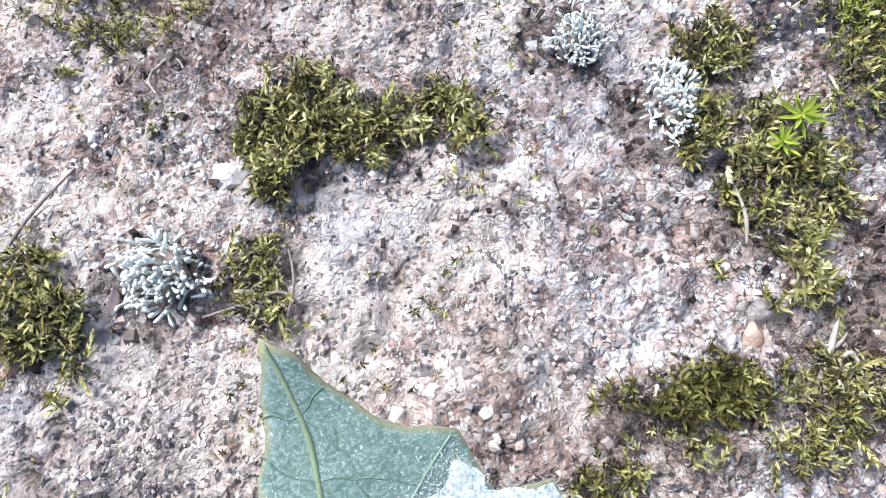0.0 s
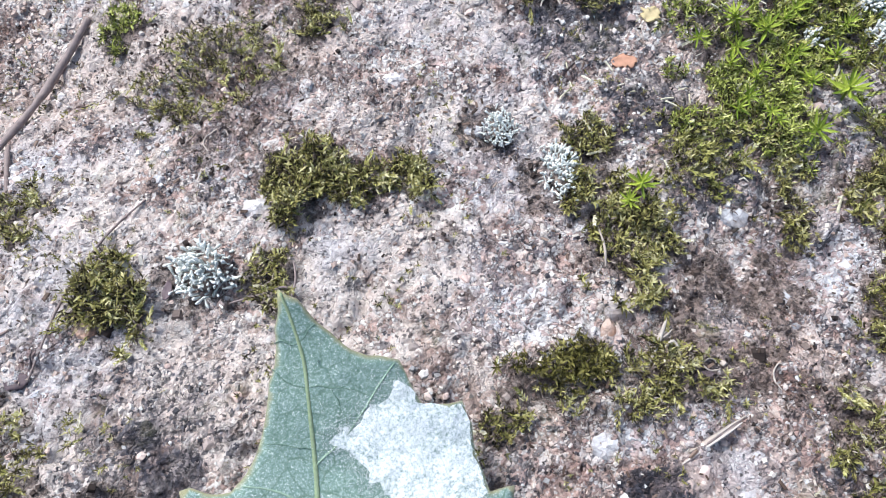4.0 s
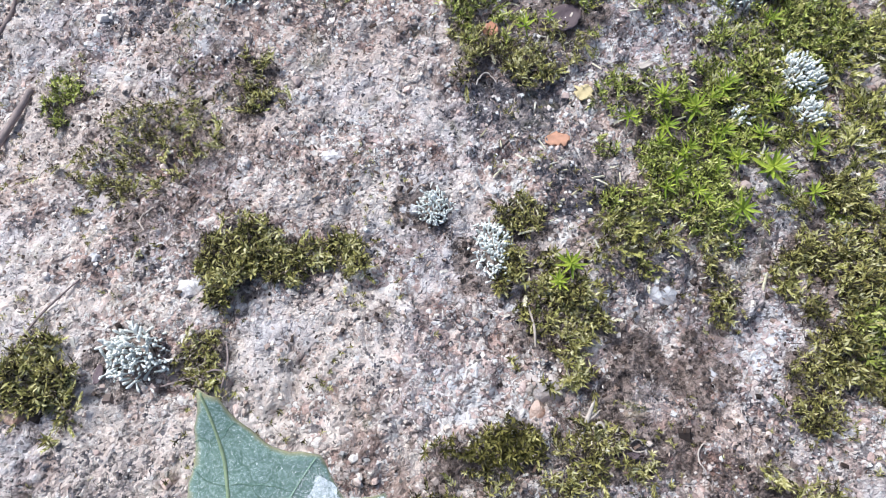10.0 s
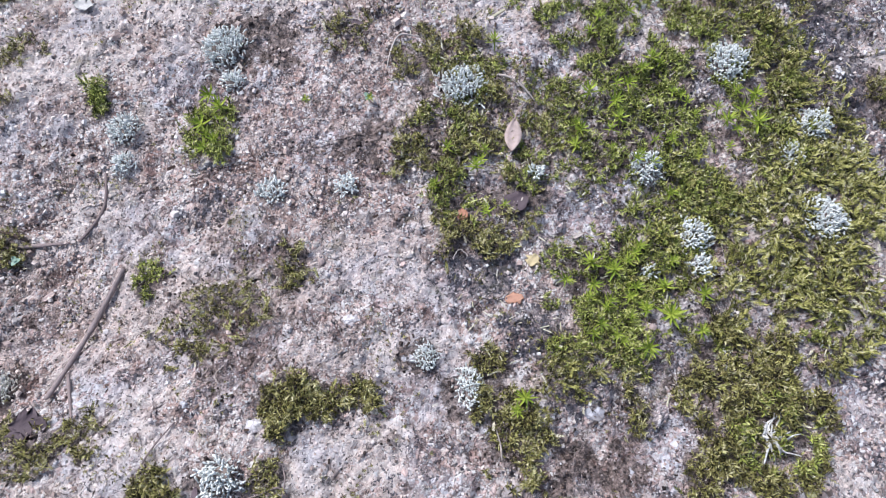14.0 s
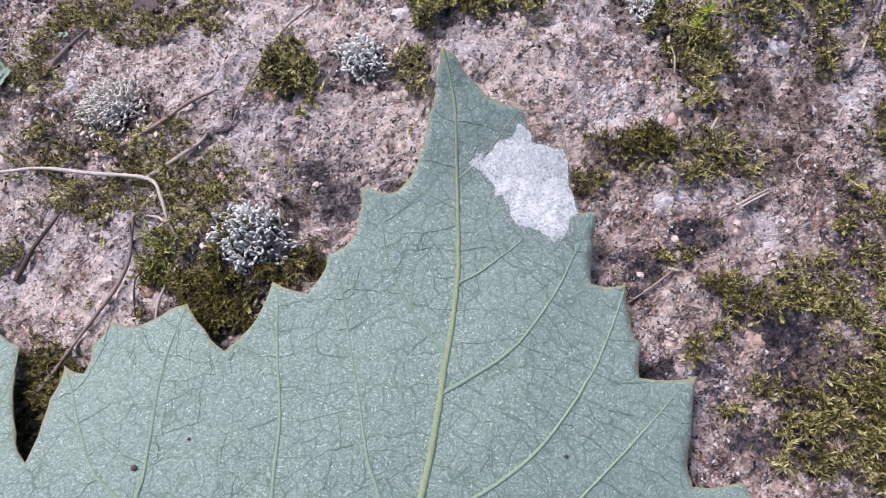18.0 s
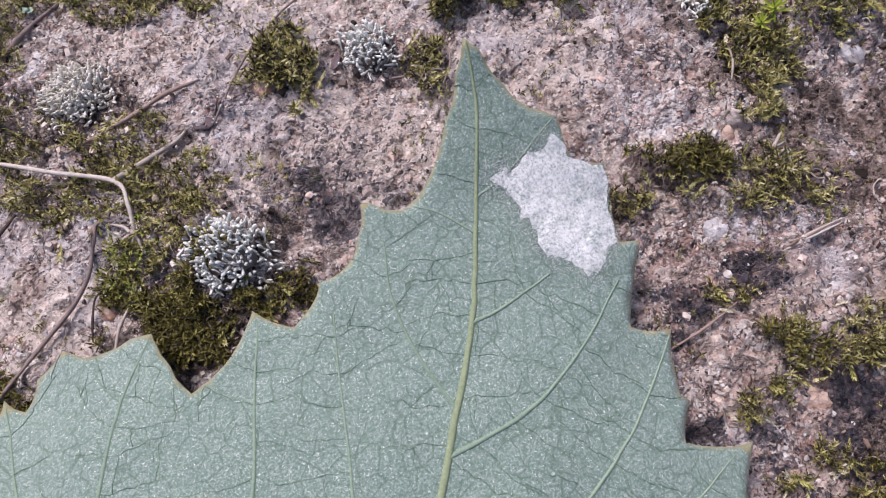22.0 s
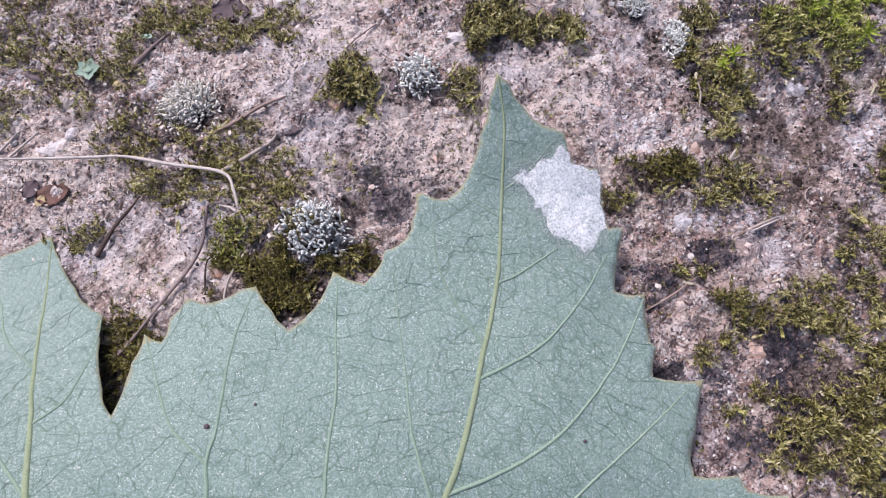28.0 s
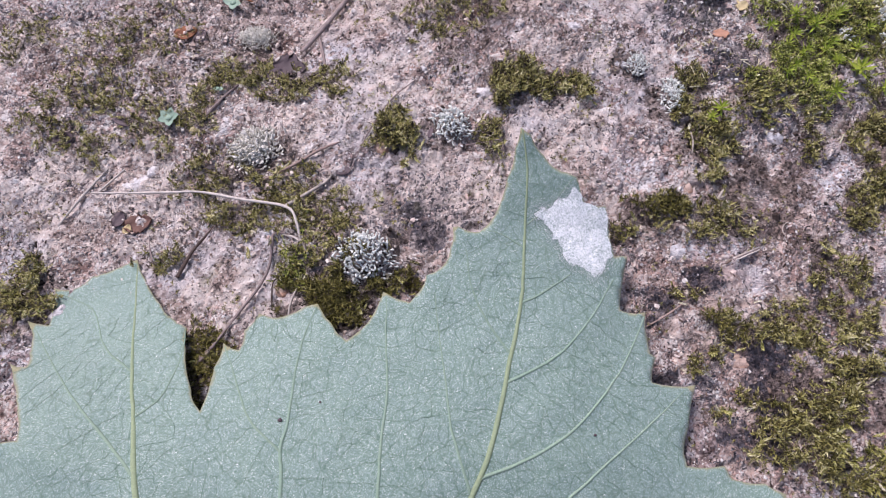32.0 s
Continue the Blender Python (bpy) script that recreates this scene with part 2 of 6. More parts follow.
def leaf_material():
    n = Nodes("felted_leaf_underside", 0.62)
    mesh = n.cells(370, "DISTANCE_TO_EDGE", at=n.shifted(0.0007, 500)).outputs["Distance"]
    felt = n.noise(3600, 5.0, 0.8).outputs["Fac"]
    hairs = n.noise(3900, 2.0, 0.8, 1.5).outputs["Fac"]
    soft = n.noise(45, 3.0).outputs["Fac"]
    faint = n.noise(240, 3.0).outputs["Fac"]
    base = n.mix(soft, (0.134, 0.228, 0.190), (0.184, 0.283, 0.246))
    base = n.mix(n.ramp(faint, (0.40, 0.28), (0.60, 0.0)), base, (0.16, 0.27, 0.195))
    base = n.mix(n.ramp(felt, (0.50, 0.0), (0.61, 0.78)), base, (0.405, 0.50, 0.475))
    base = n.mix(n.ramp(felt, (0.36, 0.8), (0.48, 0.0)), base, (0.09, 0.165, 0.11))
    base = n.mix(n.ramp(hairs, (0.61, 0.0), (0.66, 0.9)), base, (0.84, 0.90, 0.87))
    # islets between the finest veins
    base = n.mix(n.maths("MULTIPLY", n.ramp(mesh, (0.0, 0.72), (0.018, 0.5), (0.045, 0.0)), n.ramp(faint, (0.38, 0.3), (0.56, 1.0))), base, (0.075, 0.15, 0.095))
    rim = n.attribute("rim").outputs["Fac"]
    base = n.mix(n.ramp(rim, (0.55, 0.0), (1.0, 0.8)), base, (0.30, 0.27, 0.12))
    quilt = n.cells(370, at=n.shifted(0.0007, 500)).outputs["Distance"]
    relief = n.mix(0.45, n.ramp(quilt, (0.0, 1.0), (0.75, 0.0)), felt)
    n.bump(relief, 0.0004, 0.75)
    n.bsdf.inputs["Sheen Weight"].default_value = 0.25
    return n.done(base)


def felt_material():
    """Matted white hairs with the green showing through in dots and along hidden veins."""
    n = Nodes("white_felt", 0.9)
    fine, coarse = n.noise(2800, 5.0, 0.8).outputs["Fac"], n.noise(420, 4.0, 0.6).outputs["Fac"]
    thin = n.maths("ADD", fine, n.maths("MULTIPLY", n.maths("SUBTRACT", coarse, 0.5), 0.16))
    base = n.ramp(thin, (0.35, (0.22, 0.31, 0.27)), (0.44, (0.52, 0.58, 0.565)), (0.52, (0.74, 0.78, 0.78)), (0.62, (0.90, 0.92, 0.92)))
    hidden = n.cells(330, "DISTANCE_TO_EDGE", at=n.shifted(0.0016, 300)).outputs["Distance"]
    base = n.mix(n.maths("MULTIPLY", n.ramp(hidden, (0.0, 0.8), (0.03, 0.0)), coarse), base, (0.38, 0.45, 0.42))
    n.bump(thin, 0.0002, 0.6)
    return n.done(base)


def fine_vein_material():
    """Thin dark green veins, half hidden under the felt."""
    n = Nodes("fine_leaf_veins", 0.6)
    felt = n.noise(2600, 5.0, 0.8).outputs["Fac"]
    base = n.mix(n.noise(300, 2.0).outputs["Fac"], (0.075, 0.14, 0.09), (0.12, 0.21, 0.145))
    base = n.mix(n.ramp(felt, (0.48, 0.0), (0.60, 0.75)), base, (0.28, 0.40, 0.33))
    return n.done(base)


def crystal_material(name, low, high, spot, rough=0.5):
    """A stone of many glassy crystals, each with its own shade, stained in places."""
    n = Nodes(name, rough)
    at = n.shifted(0.0008, 700)
    cells = n.cells(520, at=at)
    pick = n.add("ShaderNodeSeparateColor")
    n.feed(pick.inputs[0], cells.outputs["Color"])
    base = n.mix(pick.outputs[0], low, high)
    base = n.mix(n.ramp(n.noise(260, 4.0, 0.6).outputs["Fac"], (0.50, 0.0), (0.62, 0.8)), base, spot)
    base = n.mix(n.ramp(n.noise(1300, 5.0, 0.7).outputs["Fac"], (0.45, 0.0), (0.68, 0.6)), base, n.mix(1.0, base, (0.5, 0.46, 0.44), "MULTIPLY"))
    border = n.cells(520, "DISTANCE_TO_EDGE", at=at).outputs["Distance"]
    base = n.mix(n.ramp(border, (0.0, 0.45), (0.07, 0.0)), base, n.mix(1.0, base, (0.4, 0.34, 0.32), "MULTIPLY"))
    n.bump(n.mix(0.5, pick.outputs[1], n.noise(1500, 5.0, 0.7).outputs["Fac"]), 0.0005, 0.8)
    n.bsdf.inputs["Specular IOR Level"].default_value = 0.35
    return n.done(base, n.ramp(pick.outputs[2], (0.0, 0.3), (1.0, 0.8)))


ROCK = rock_material()
GREY_GRIT = island_material("quartz_grit", ((0.0, (0.34, 0.33, 0.33)), (0.3, (0.50, 0.485, 0.48)), (0.65, (0.66, 0.64, 0.63)), (1.0, (0.80, 0.78, 0.76))), 0.5, gloss=0.4)
PINK_GRIT = island_material("feldspar_grit", ((0.0, (0.30, 0.22, 0.185)), (0.3, (0.50, 0.39, 0.34)), (0.65, (0.64, 0.54, 0.475)), (1.0, (0.78, 0.71, 0.65))), 0.6, gloss=0.35)
DARK_GRIT = island_material("mica_grit", ((0.0, (0.02, 0.02, 0.025)), (0.7, (0.07, 0.065, 0.07)), (1.0, (0.18, 0.13, 0.10))), 0.35, gloss=0.6)
PEBBLE = island_material("loose_crystals", ((0.0, (0.36, 0.31, 0.29)), (0.3, PINK), (0.6, BEIGE), (1.0, (0.74, 0.72, 0.70))), 0.5, 1800, 0.0002, single=True)
QUARTZ = crystal_material("milky_quartz", (0.42, 0.42, 0.44), (0.62, 0.62, 0.63), (0.50, 0.45, 0.42), 0.35)
FELDSPAR = crystal_material("beige_feldspar", (0.46, 0.33, 0.26), (0.62, 0.48, 0.40), (0.52, 0.30, 0.20))
GREYSTONE = crystal_material("grey_pink_stone", (0.40, 0.36, 0.34), (0.60, 0.54, 0.51), (0.46, 0.36, 0.31))
CRUST = crystal_material("whitish_crust", (0.56, 0.54, 0.54), (0.74, 0.72, 0.72), (0.60, 0.53, 0.50), 0.8)
OLIVE = island_material("olive_moss", ((0.0, (0.022, 0.018, 0.008)), (0.16, (0.06, 0.05, 0.02)), (0.36, (0.18, 0.16, 0.048)), (0.66, (0.38, 0.36, 0.12)), (1.0, (0.66, 0.62, 0.36))), 0.6, 1500, soak=0.06, clumps=1.6)
# olive moss once more, with the hollows' shade put into its colour
SHADED_OLIVE = island_material("shade_darkened_moss", ((0.0, (0.025, 0.022, 0.008)), (0.4, (0.09, 0.08, 0.018)), (0.8, (0.24, 0.22, 0.06)), (1.0, (0.42, 0.39, 0.16))), 0.55, 1500, clumps=1.5)
GREEN = island_material("green_moss", ((0.0, (0.02, 0.022, 0.008)), (0.14, (0.055, 0.06, 0.016)), (0.32, (0.20, 0.235, 0.045)), (0.65, (0.42, 0.47, 0.10)), (1.0, (0.70, 0.69, 0.32))), 0.55, 1500, soak=0.06, clumps=1.6)
STRAW_MOSS = island_material("yellowish_feather_moss", ((0.0, (0.022, 0.022, 0.007)), (0.16, (0.07, 0.068, 0.016)), (0.38, (0.23, 0.225, 0.05)), (0.7, (0.44, 0.43, 0.135)), (1.0, (0.68, 0.65, 0.38))), 0.6, 1500, soak=0.06, clumps=1.6)
STAR = island_material("bright_star_moss", ((0.0, (0.17, 0.25, 0.025)), (1.0, (0.42, 0.50, 0.07))), 0.5, 1500, single=True, soak=0.15)
DEAD = island_material("dead_brown_moss", ((0.0, (0.03, 0.022, 0.018)), (0.5, (0.13, 0.10, 0.088)), (0.85, (0.30, 0.245, 0.215)), (1.0, (0.52, 0.45, 0.40))), 0.8, 1500)
CRUMBS = island_material("soil_crumbs", ((0.0, (0.016, 0.012, 0.011)), (0.55, (0.085, 0.063, 0.055)), (0.85, (0.25, 0.20, 0.18)), (1.0, (0.55, 0.48, 0.44))), 0.8)
PALE_TIPS = island_material("bleached_moss_tips", ((0.0, (0.42, 0.38, 0.24)), (0.5, (0.66, 0.62, 0.45)), (1.0, (0.84, 0.81, 0.68))), 0.7, 1500)
LITTER = island_material("leaf_litter_bits", ((0.0, (0.03, 0.022, 0.018)), (0.4, (0.10, 0.065, 0.05)), (0.7, (0.24, 0.17, 0.135)), (0.92, (0.44, 0.36, 0.30)), (1.0, (0.70, 0.65, 0.58))), 0.65, 1500)
LICHEN = island_material("grey_green_lichen", ((0.0, (0.55, 0.58, 0.55)), (0.3, (0.76, 0.79, 0.76)), (0.65, (0.83, 0.86, 0.82)), (1.0, (0.95, 0.96, 0.93))), 0.8, 2600)
CRUMB_LICHEN = island_material("whitish_beige_lichen", ((0.0, (0.50, 0.48, 0.40)), (0.4, (0.80, 0.78, 0.71)), (1.0, (0.95, 0.93, 0.88))), 0.85, 2600)
BLEACHED = island_material("bleached_strands", ((0.0, (0.56, 0.55, 0.52)), (1.0, (0.74, 0.73, 0.70))), 0.8, 1500, single=True)
TWIG = island_material("weathered_twig", ((0.0, (0.23, 0.18, 0.17)), (1.0, (0.33, 0.27, 0.255))), 0.8, 800, 0.0004, single=True)
DARK_TWIG = island_material("dark_twig_bark", ((0.0, (0.075, 0.055, 0.05)), (1.0, (0.12, 0.085, 0.07))), 0.8, 800, 0.0004, single=True)
RED_TWIG = island_material("reddish_twig_bark", ((0.0, (0.29, 0.205, 0.175)), (1.0, (0.36, 0.27, 0.235))), 0.7, 800, 0.0004, single=True)
STRAW = island_material("bleached_straw", ((0.0, (0.44, 0.38, 0.33)), (1.0, (0.58, 0.53, 0.49))), 0.7, 800, 0.0004, single=True)
RUST = island_material("rust_brown_needle", ((0.0, (0.26, 0.10, 0.05)), (1.0, (0.34, 0.15, 0.08))), 0.6, 900, single=True)
ORANGE = island_material("orange_leaf_chip", ((0.0, (0.44, 0.21, 0.13)), (1.0, (0.54, 0.30, 0.20))), 0.6, 900, single=True)
YELLOW = island_material("yellow_husk", ((0.0, (0.55, 0.45, 0.24)), (1.0, (0.64, 0.55, 0.34))), 0.55, 900, single=True)
DRY_LEAF = island_material("dry_pinkish_leaf", ((0.0, (0.42, 0.32, 0.28)), (1.0, (0.52, 0.42, 0.38))), 0.7, 700, 0.0002, single=True)
BROWN_LEAF = island_material("rotten_brown_leaf", ((0.0, (0.095, 0.07, 0.078)), (1.0, (0.165, 0.125, 0.138))), 0.6, 600, 0.0003, single=True)
RED_LEAF = island_material("rotten_reddish_leaf", ((0.0, (0.15, 0.085, 0.07)), (1.0, (0.22, 0.125, 0.10))), 0.7, 500, 0.0003, single=True)
SEEDLING = island_material("seedling_green", ((0.0, (0.24, 0.36, 0.27)), (1.0, (0.33, 0.46, 0.36))), 0.5, 900, single=True)
BLADE = leaf_material()
FINE_VEIN = fine_vein_material()
UPPER = island_material("leaf_upper_side", ((0.0, (0.02, 0.10, 0.035)), (1.0, (0.02, 0.10, 0.035))), 0.3, 500)
SIDE_VEIN = island_material("pale_side_vein", ((0.0, (0.25, 0.36, 0.275)), (1.0, (0.305, 0.41, 0.31))), 0.7, 3000, single=True)
VEIN = island_material("pale_leaf_vein", ((0.0, (0.27, 0.345, 0.205)), (1.0, (0.315, 0.39, 0.24))), 0.7, 3000, single=True)
FELT = felt_material()
WATER = Nodes("water_droplets", 0.05)
WATER.bsdf.inputs["Transmission Weight"].default_value = 1.0
WATER.bsdf.inputs["IOR"].default_value = 1.33
WATER = WATER.done((0.95, 1.0, 0.97))

# ---- mesh helpers: lengths in millimetres ----
rng = np.random.default_rng(7)


def mesh_of(name, verts, faces, material, smooth=False, more=(), slots=None):
    """A mesh from arrays; more: further materials, slots: which one each face takes."""
    me = bpy.data.meshes.new(name)
    verts = np.asarray(verts, np.float32) * 0.001
    me.vertices.add(len(verts))
    me.vertices.foreach_set("co", verts.ravel())
    faces = np.asarray(faces, np.int32)
    me.loops.add(faces.size)
    me.loops.foreach_set("vertex_index", faces.ravel())
    me.polygons.add(len(faces))
    me.polygons.foreach_set("loop_start", np.arange(len(faces), dtype=np.int32) * faces.shape[1])
    me.update(calc_edges=True)
    me.polygons.foreach_set("use_smooth", np.full(len(faces), smooth))
    for stuff in (material, *more):
        me.materials.append(stuff)
    if slots is not None:
        me.polygons.foreach_set("material_index", np.asarray(slots, np.int32))
    return me


def thing(name, me, x, y, z, label, category, group="", kind="", turn=0.0):
    ob = new(name, me)
    ob.location, ob.rotation_euler = (x * 0.001, y * 0.001, z * 0.001), (0, 0, turn)
    return tagged(ob, label, category, group, kind)


def part(name, me, parent, label="", kind=""):
    ob = new(name, me)
    ob.parent = parent
    return tagged(ob, label, kind=kind)


def many(shape, places, turns, sizes):
    """Copies of one small shape (verts, triangles), merged into two arrays."""
    v, f = shape
    out = np.einsum("nij,kj->nki", turns, v) * np.asarray(sizes).reshape(len(places), 1, -1) + places[:, None, :]
    faces = f[None] + (np.arange(len(places)) * len(v))[:, None, None]
    return out.reshape(-1, 3), faces.reshape(-1, 3)


def merged(lots):
    """Several pairs of verts and triangles as one."""
    verts, faces, n = [], [], 0
    for v, f in lots:
        verts.append(v)
        faces.append(f + n)
        n += len(v)
    return np.concatenate(verts), np.concatenate(faces)


def turned(count, lean, spin=None):
    """Random turns about the vertical, leaning by up to lean radians."""
    a = rng.uniform(0, 2 * np.pi, count) if spin is None else spin
    b, c = rng.normal(0, lean, count), rng.normal(0, lean, count)
    za, zo = np.zeros(count), np.ones(count)
    rz = np.array([[np.cos(a), -np.sin(a), za], [np.sin(a), np.cos(a), za], [za, za, zo]]).transpose(2, 0, 1)
    rx = np.array([[zo, za, za], [za, np.cos(b), -np.sin(b)], [za, np.sin(b), np.cos(b)]]).transpose(2, 0, 1)
    ry = np.array([[np.cos(c), za, np.sin(c)], [za, zo, za], [-np.sin(c), za, np.cos(c)]]).transpose(2, 0, 1)
    return rx @ ry @ rz


def hashed(i, j, seed):
    h = (i.astype(np.int64) * 374761393 + j.astype(np.int64) * 668265263 + seed * 974711) & 0xFFFFFFFF
    h = ((h ^ (h >> 13)) * 1274126177) & 0xFFFFFFFF
    return ((h ^ (h >> 16)) & 0xFFFFFF) / float(0x1000000)


def rough(x, y, size, seed):
    """Smooth value noise from -1 to 1 with features of that size."""
    u, v = np.asarray(x, float) / size, np.asarray(y, float) / size
    i, j = np.floor(u), np.floor(v)
    a, b = u - i, v - j
    a, b = a * a * (3 - 2 * a), b * b * (3 - 2 * b)
    h = lambda p, q: hashed(i + p, j + q, seed)
    return 2 * ((h(0, 0) * (1 - a) + h(1, 0) * a) * (1 - b) + (h(0, 1) * (1 - a) + h(1, 1) * a) * b) - 1


def lumps(x, y, size, seed):
    """Crystal-like cells: relief with flat tops and sunken joints, 0 to 1."""
    u, v = x / size, y / size
    i, j = np.floor(u), np.floor(v)
    near, second, tall = np.full(u.shape, 9.0), np.full(u.shape, 9.0), np.zeros(u.shape)
    for p in (-1, 0, 1):
        for q in (-1, 0, 1):
            cx, cy = i + p + hashed(i + p, j + q, seed), j + q + hashed(i + p, j + q, seed + 5)
            d = np.abs(u - cx) * 0.35 + np.hypot(u - cx, v - cy) * 0.75
            closer = d < near
            second = np.where(closer, near, np.minimum(second, d))
            tall = np.where(closer, hashed(i + p, j + q, seed + 9), tall)
            near = np.where(closer, d, near)
    return np.clip((second - near) * 3.5, 0, 1) * (0.3 + 0.7 * tall)


def pushed(x, y):
    return x + 0.7 * rough(x, y, 1.7, 31) + 0.3 * rough(x, y, 0.7, 33), y + 0.7 * rough(x, y, 1.7, 32) + 0.3 * rough(x, y, 0.7, 34)


def base_height(x, y):
    """The lie of the boulder's top."""
    u, v = np.clip(np.asarray(x, float), -130, 190) / 100, np.clip(np.asarray(y, float), -60, 240) / 100
    z = 3.9 - 2.7 * u - 7.1 * v - 5.3 * u * u + 5.4 * u * v + 3.8 * v * v
    z = z - 4.5 * np.exp(-((x + 84) ** 2 + (y - 36) ** 2) / 900.0)
    z = z - 9.0 * np.exp(-((x + 45) ** 2 + (y - 108) ** 2) / 784.0) - 2.0 * np.exp(-((x - 60) ** 2 + (y - 58) ** 2) / 200.0)
    z = z + 5.0 * np.exp(-((x + 27) ** 2 + (y - 33) ** 2) / 81.0) + 2.4 * np.exp(-((x + 30) ** 2 + (y - 54) ** 2) / 256.0)
    return z + 1.0 * rough(x, y, 23, 3) + 0.8 * rough(x, y, 9, 4)


def height(x, y):
    x, y = np.asarray(x, float), np.asarray(y, float)
    z = base_height(x, y) + 0.5 * rough(x, y, 3.6, 11) + 0.25 * rough(x, y, 1.5, 12)
    z = z - 1.7 * np.clip(rough(x, y, 2.6, 13) + 0.5 * rough(x, y, 9, 14) - 0.42, 0, 0.8)
    z = z - 4.0 * np.exp(-((x - 33.5) / 3.6) ** 2 - ((y - 41.0) / 1.3) ** 2)
    return z + 0.6 * lumps(*pushed(x + 1.5 * rough(x, y, 4, 35), y + 1.5 * rough(x, y, 4, 36)), 6.0, 25) + 0.95 * lumps(*pushed(x, y), 2.4, 21) + 0.32 * lumps(*pushed(y, x), 1.05, 22) - 0.5


ZONES = {"soil": [], "pale": [], "dark": [], "rust": []}


def zone(kind, x, y, rx, ry, strength=1.0):
    ZONES[kind].append((x, y, rx, ry, strength))


def zoned(kind, x, y):
    """How far a place belongs to a kind of ground, 0 to 1, with ragged borders."""
    out = np.zeros(np.shape(x))
    wob = 0.6 * rough(x, y, 7, 41) + 0.6 * rough(x, y, 2.6, 42)
    for cx, cy, rx, ry, s in ZONES[kind]:
        d = np.hypot((x - cx) / rx, (y - cy) / ry)
        out = np.maximum(out, s * np.clip(1.6 - d + wob, 0, 1))
    return out

# ---- the boulder's surface: kinds of ground ----
for spot in ((-24, 173, 24, 15), (24, 96, 11, 8), (-44.1, 161.2, 15, 11), (64, 149, 8, 6), (-31.5, 122.7, 10, 7), (-5, 47, 11, 8),
             (15, 60, 9, 7), (-25.9, 99.6, 14, 12), (-80, 46, 14, 8), (-62, 28, 12, 9), (-97, 48, 9, 9), (-26.1, 67.5, 10, 9), (-75, 175, 20, 15), (20, 170, 16, 12), (35, 72, 6, 6), (-53, 28, 10, 7), (28, 78, 8, 6), (-19.7, 49.3, 11, 8), (-36.8, 62.2, 11, 7), (-57, 29, 9, 8), (-11.9, 51.7, 7, 7), (-30.7, 75.0, 10, 6), (-84, 54, 10, 7)):
    zone("pale", *spot)
for spot in ((45, 90, 7, 6), (134, 137, 7, 15), (-8.5, 117.7, 5, 3), (59, 64, 5, 3), (137, 119, 6, 9), (-15.8, 42.6, 8, 5),
             (52, 78, 5, 6)):
    zone("dark", *spot)
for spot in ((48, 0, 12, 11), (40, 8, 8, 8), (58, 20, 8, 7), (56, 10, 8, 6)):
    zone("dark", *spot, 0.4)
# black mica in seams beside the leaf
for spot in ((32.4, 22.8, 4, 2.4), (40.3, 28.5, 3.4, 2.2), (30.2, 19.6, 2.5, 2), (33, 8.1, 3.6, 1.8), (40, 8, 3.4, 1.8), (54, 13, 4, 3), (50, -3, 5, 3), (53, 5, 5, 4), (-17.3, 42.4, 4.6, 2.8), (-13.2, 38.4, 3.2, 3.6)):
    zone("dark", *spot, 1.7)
for spot in ((37, 16.5, 4, 3), (47, 23, 5, 3.4), (38, 12, 3, 2), (44, 11, 3, 2.4), (35, 3, 4, 2.4), (45, 2, 4, 2), (51, 30, 5, 3)):
    zone("pale", *spot, 0.6)
for spot in ((150, 140, 20, 40), (142, 100, 14, 22), (165, 190, 25, 30), (150, 70, 20, 30)):
    zone("dark", *spot, 0.22)
for spot in ((54, 105, 9, 5), (4, 154, 9, 9), (24, 125, 9, 5), (91, 153, 10, 5),
             (55, 51, 10, 6), (50, 41, 9, 5), (31, 42, 7, 4)):
    zone("soil", *spot, 0.85)
for spot in ((-58.8, 104.9, 14, 11), (-66.9, 85.7, 14, 11), (-33, 46.5, 6, 3.6), (-38, 38, 5, 4), (-55, 113, 9, 5), (-1, 102, 8, 6), (-21, 99, 9, 5), (9, 91, 6, 4), (-40, 103, 5, 4)):
    zone("soil", *spot, 0.5)
for spot in ((60, 40, 12, 8), (20, 62, 6, 6), (26, 135, 12, 10), (-41.3, 141.5, 12, 8), (-5.3, 120.5, 9, 6), (28, 12, 8, 10)):
    zone("soil", *spot, 0.42)
for spot in ((-60, 42, 12, 6), (-56.6, 68.1, 12, 7), (-72.0, 126.5, 14, 9), (-40.1, 85.0, 9, 7)):
    zone("soil", *spot, 0.34)

# soil round the lichen tufts; its dark colour also paints the shade under them
for spot in ((-53, 56.5, 7, 5.5), (-25.6, 31.0, 7, 6), (-9.0, 61.8, 5, 4.5), (38, 68, 5, 6), (31, 76, 4, 4), (-56.1, 89.4, 6, 5)):
    zone("soil", *spot, 0.8)
for spot in ((-78.5, 76.1, 24, 12), (-85.9, 100.4, 22, 12)):
    zone("soil", *spot, 0.15)
for spot in ((-5, 81, 10, 4), (0, 79, 8, 4)):
    zone("soil", *spot, 0.55)
for spot in ((-76, 188, 10, 8), (-80, 174, 8, 8), (-61.3, 155.3, 10, 6), (25, 177, 12, 8), (30, 150, 10, 8), (17, 124, 8, 6), (-15.3, 140.5, 6, 6), (-38.7, 136.9, 8, 6)):
    zone("soil", *spot, 0.5)

for spot in ((50, 6, 24, 16), (40, 26, 12, 10), (62, 22, 14, 9), (58, 48, 11, 8)):
    zone("rust", *spot, 0.55)
for spot in ((8, 130, 16, 18), (24, 118, 16, 16), (-6, 93, 16, 8), (-52, 103, 18, 10), (34, 150, 10, 12)):
    zone("rust", *spot, 0.3)
MOSS = []


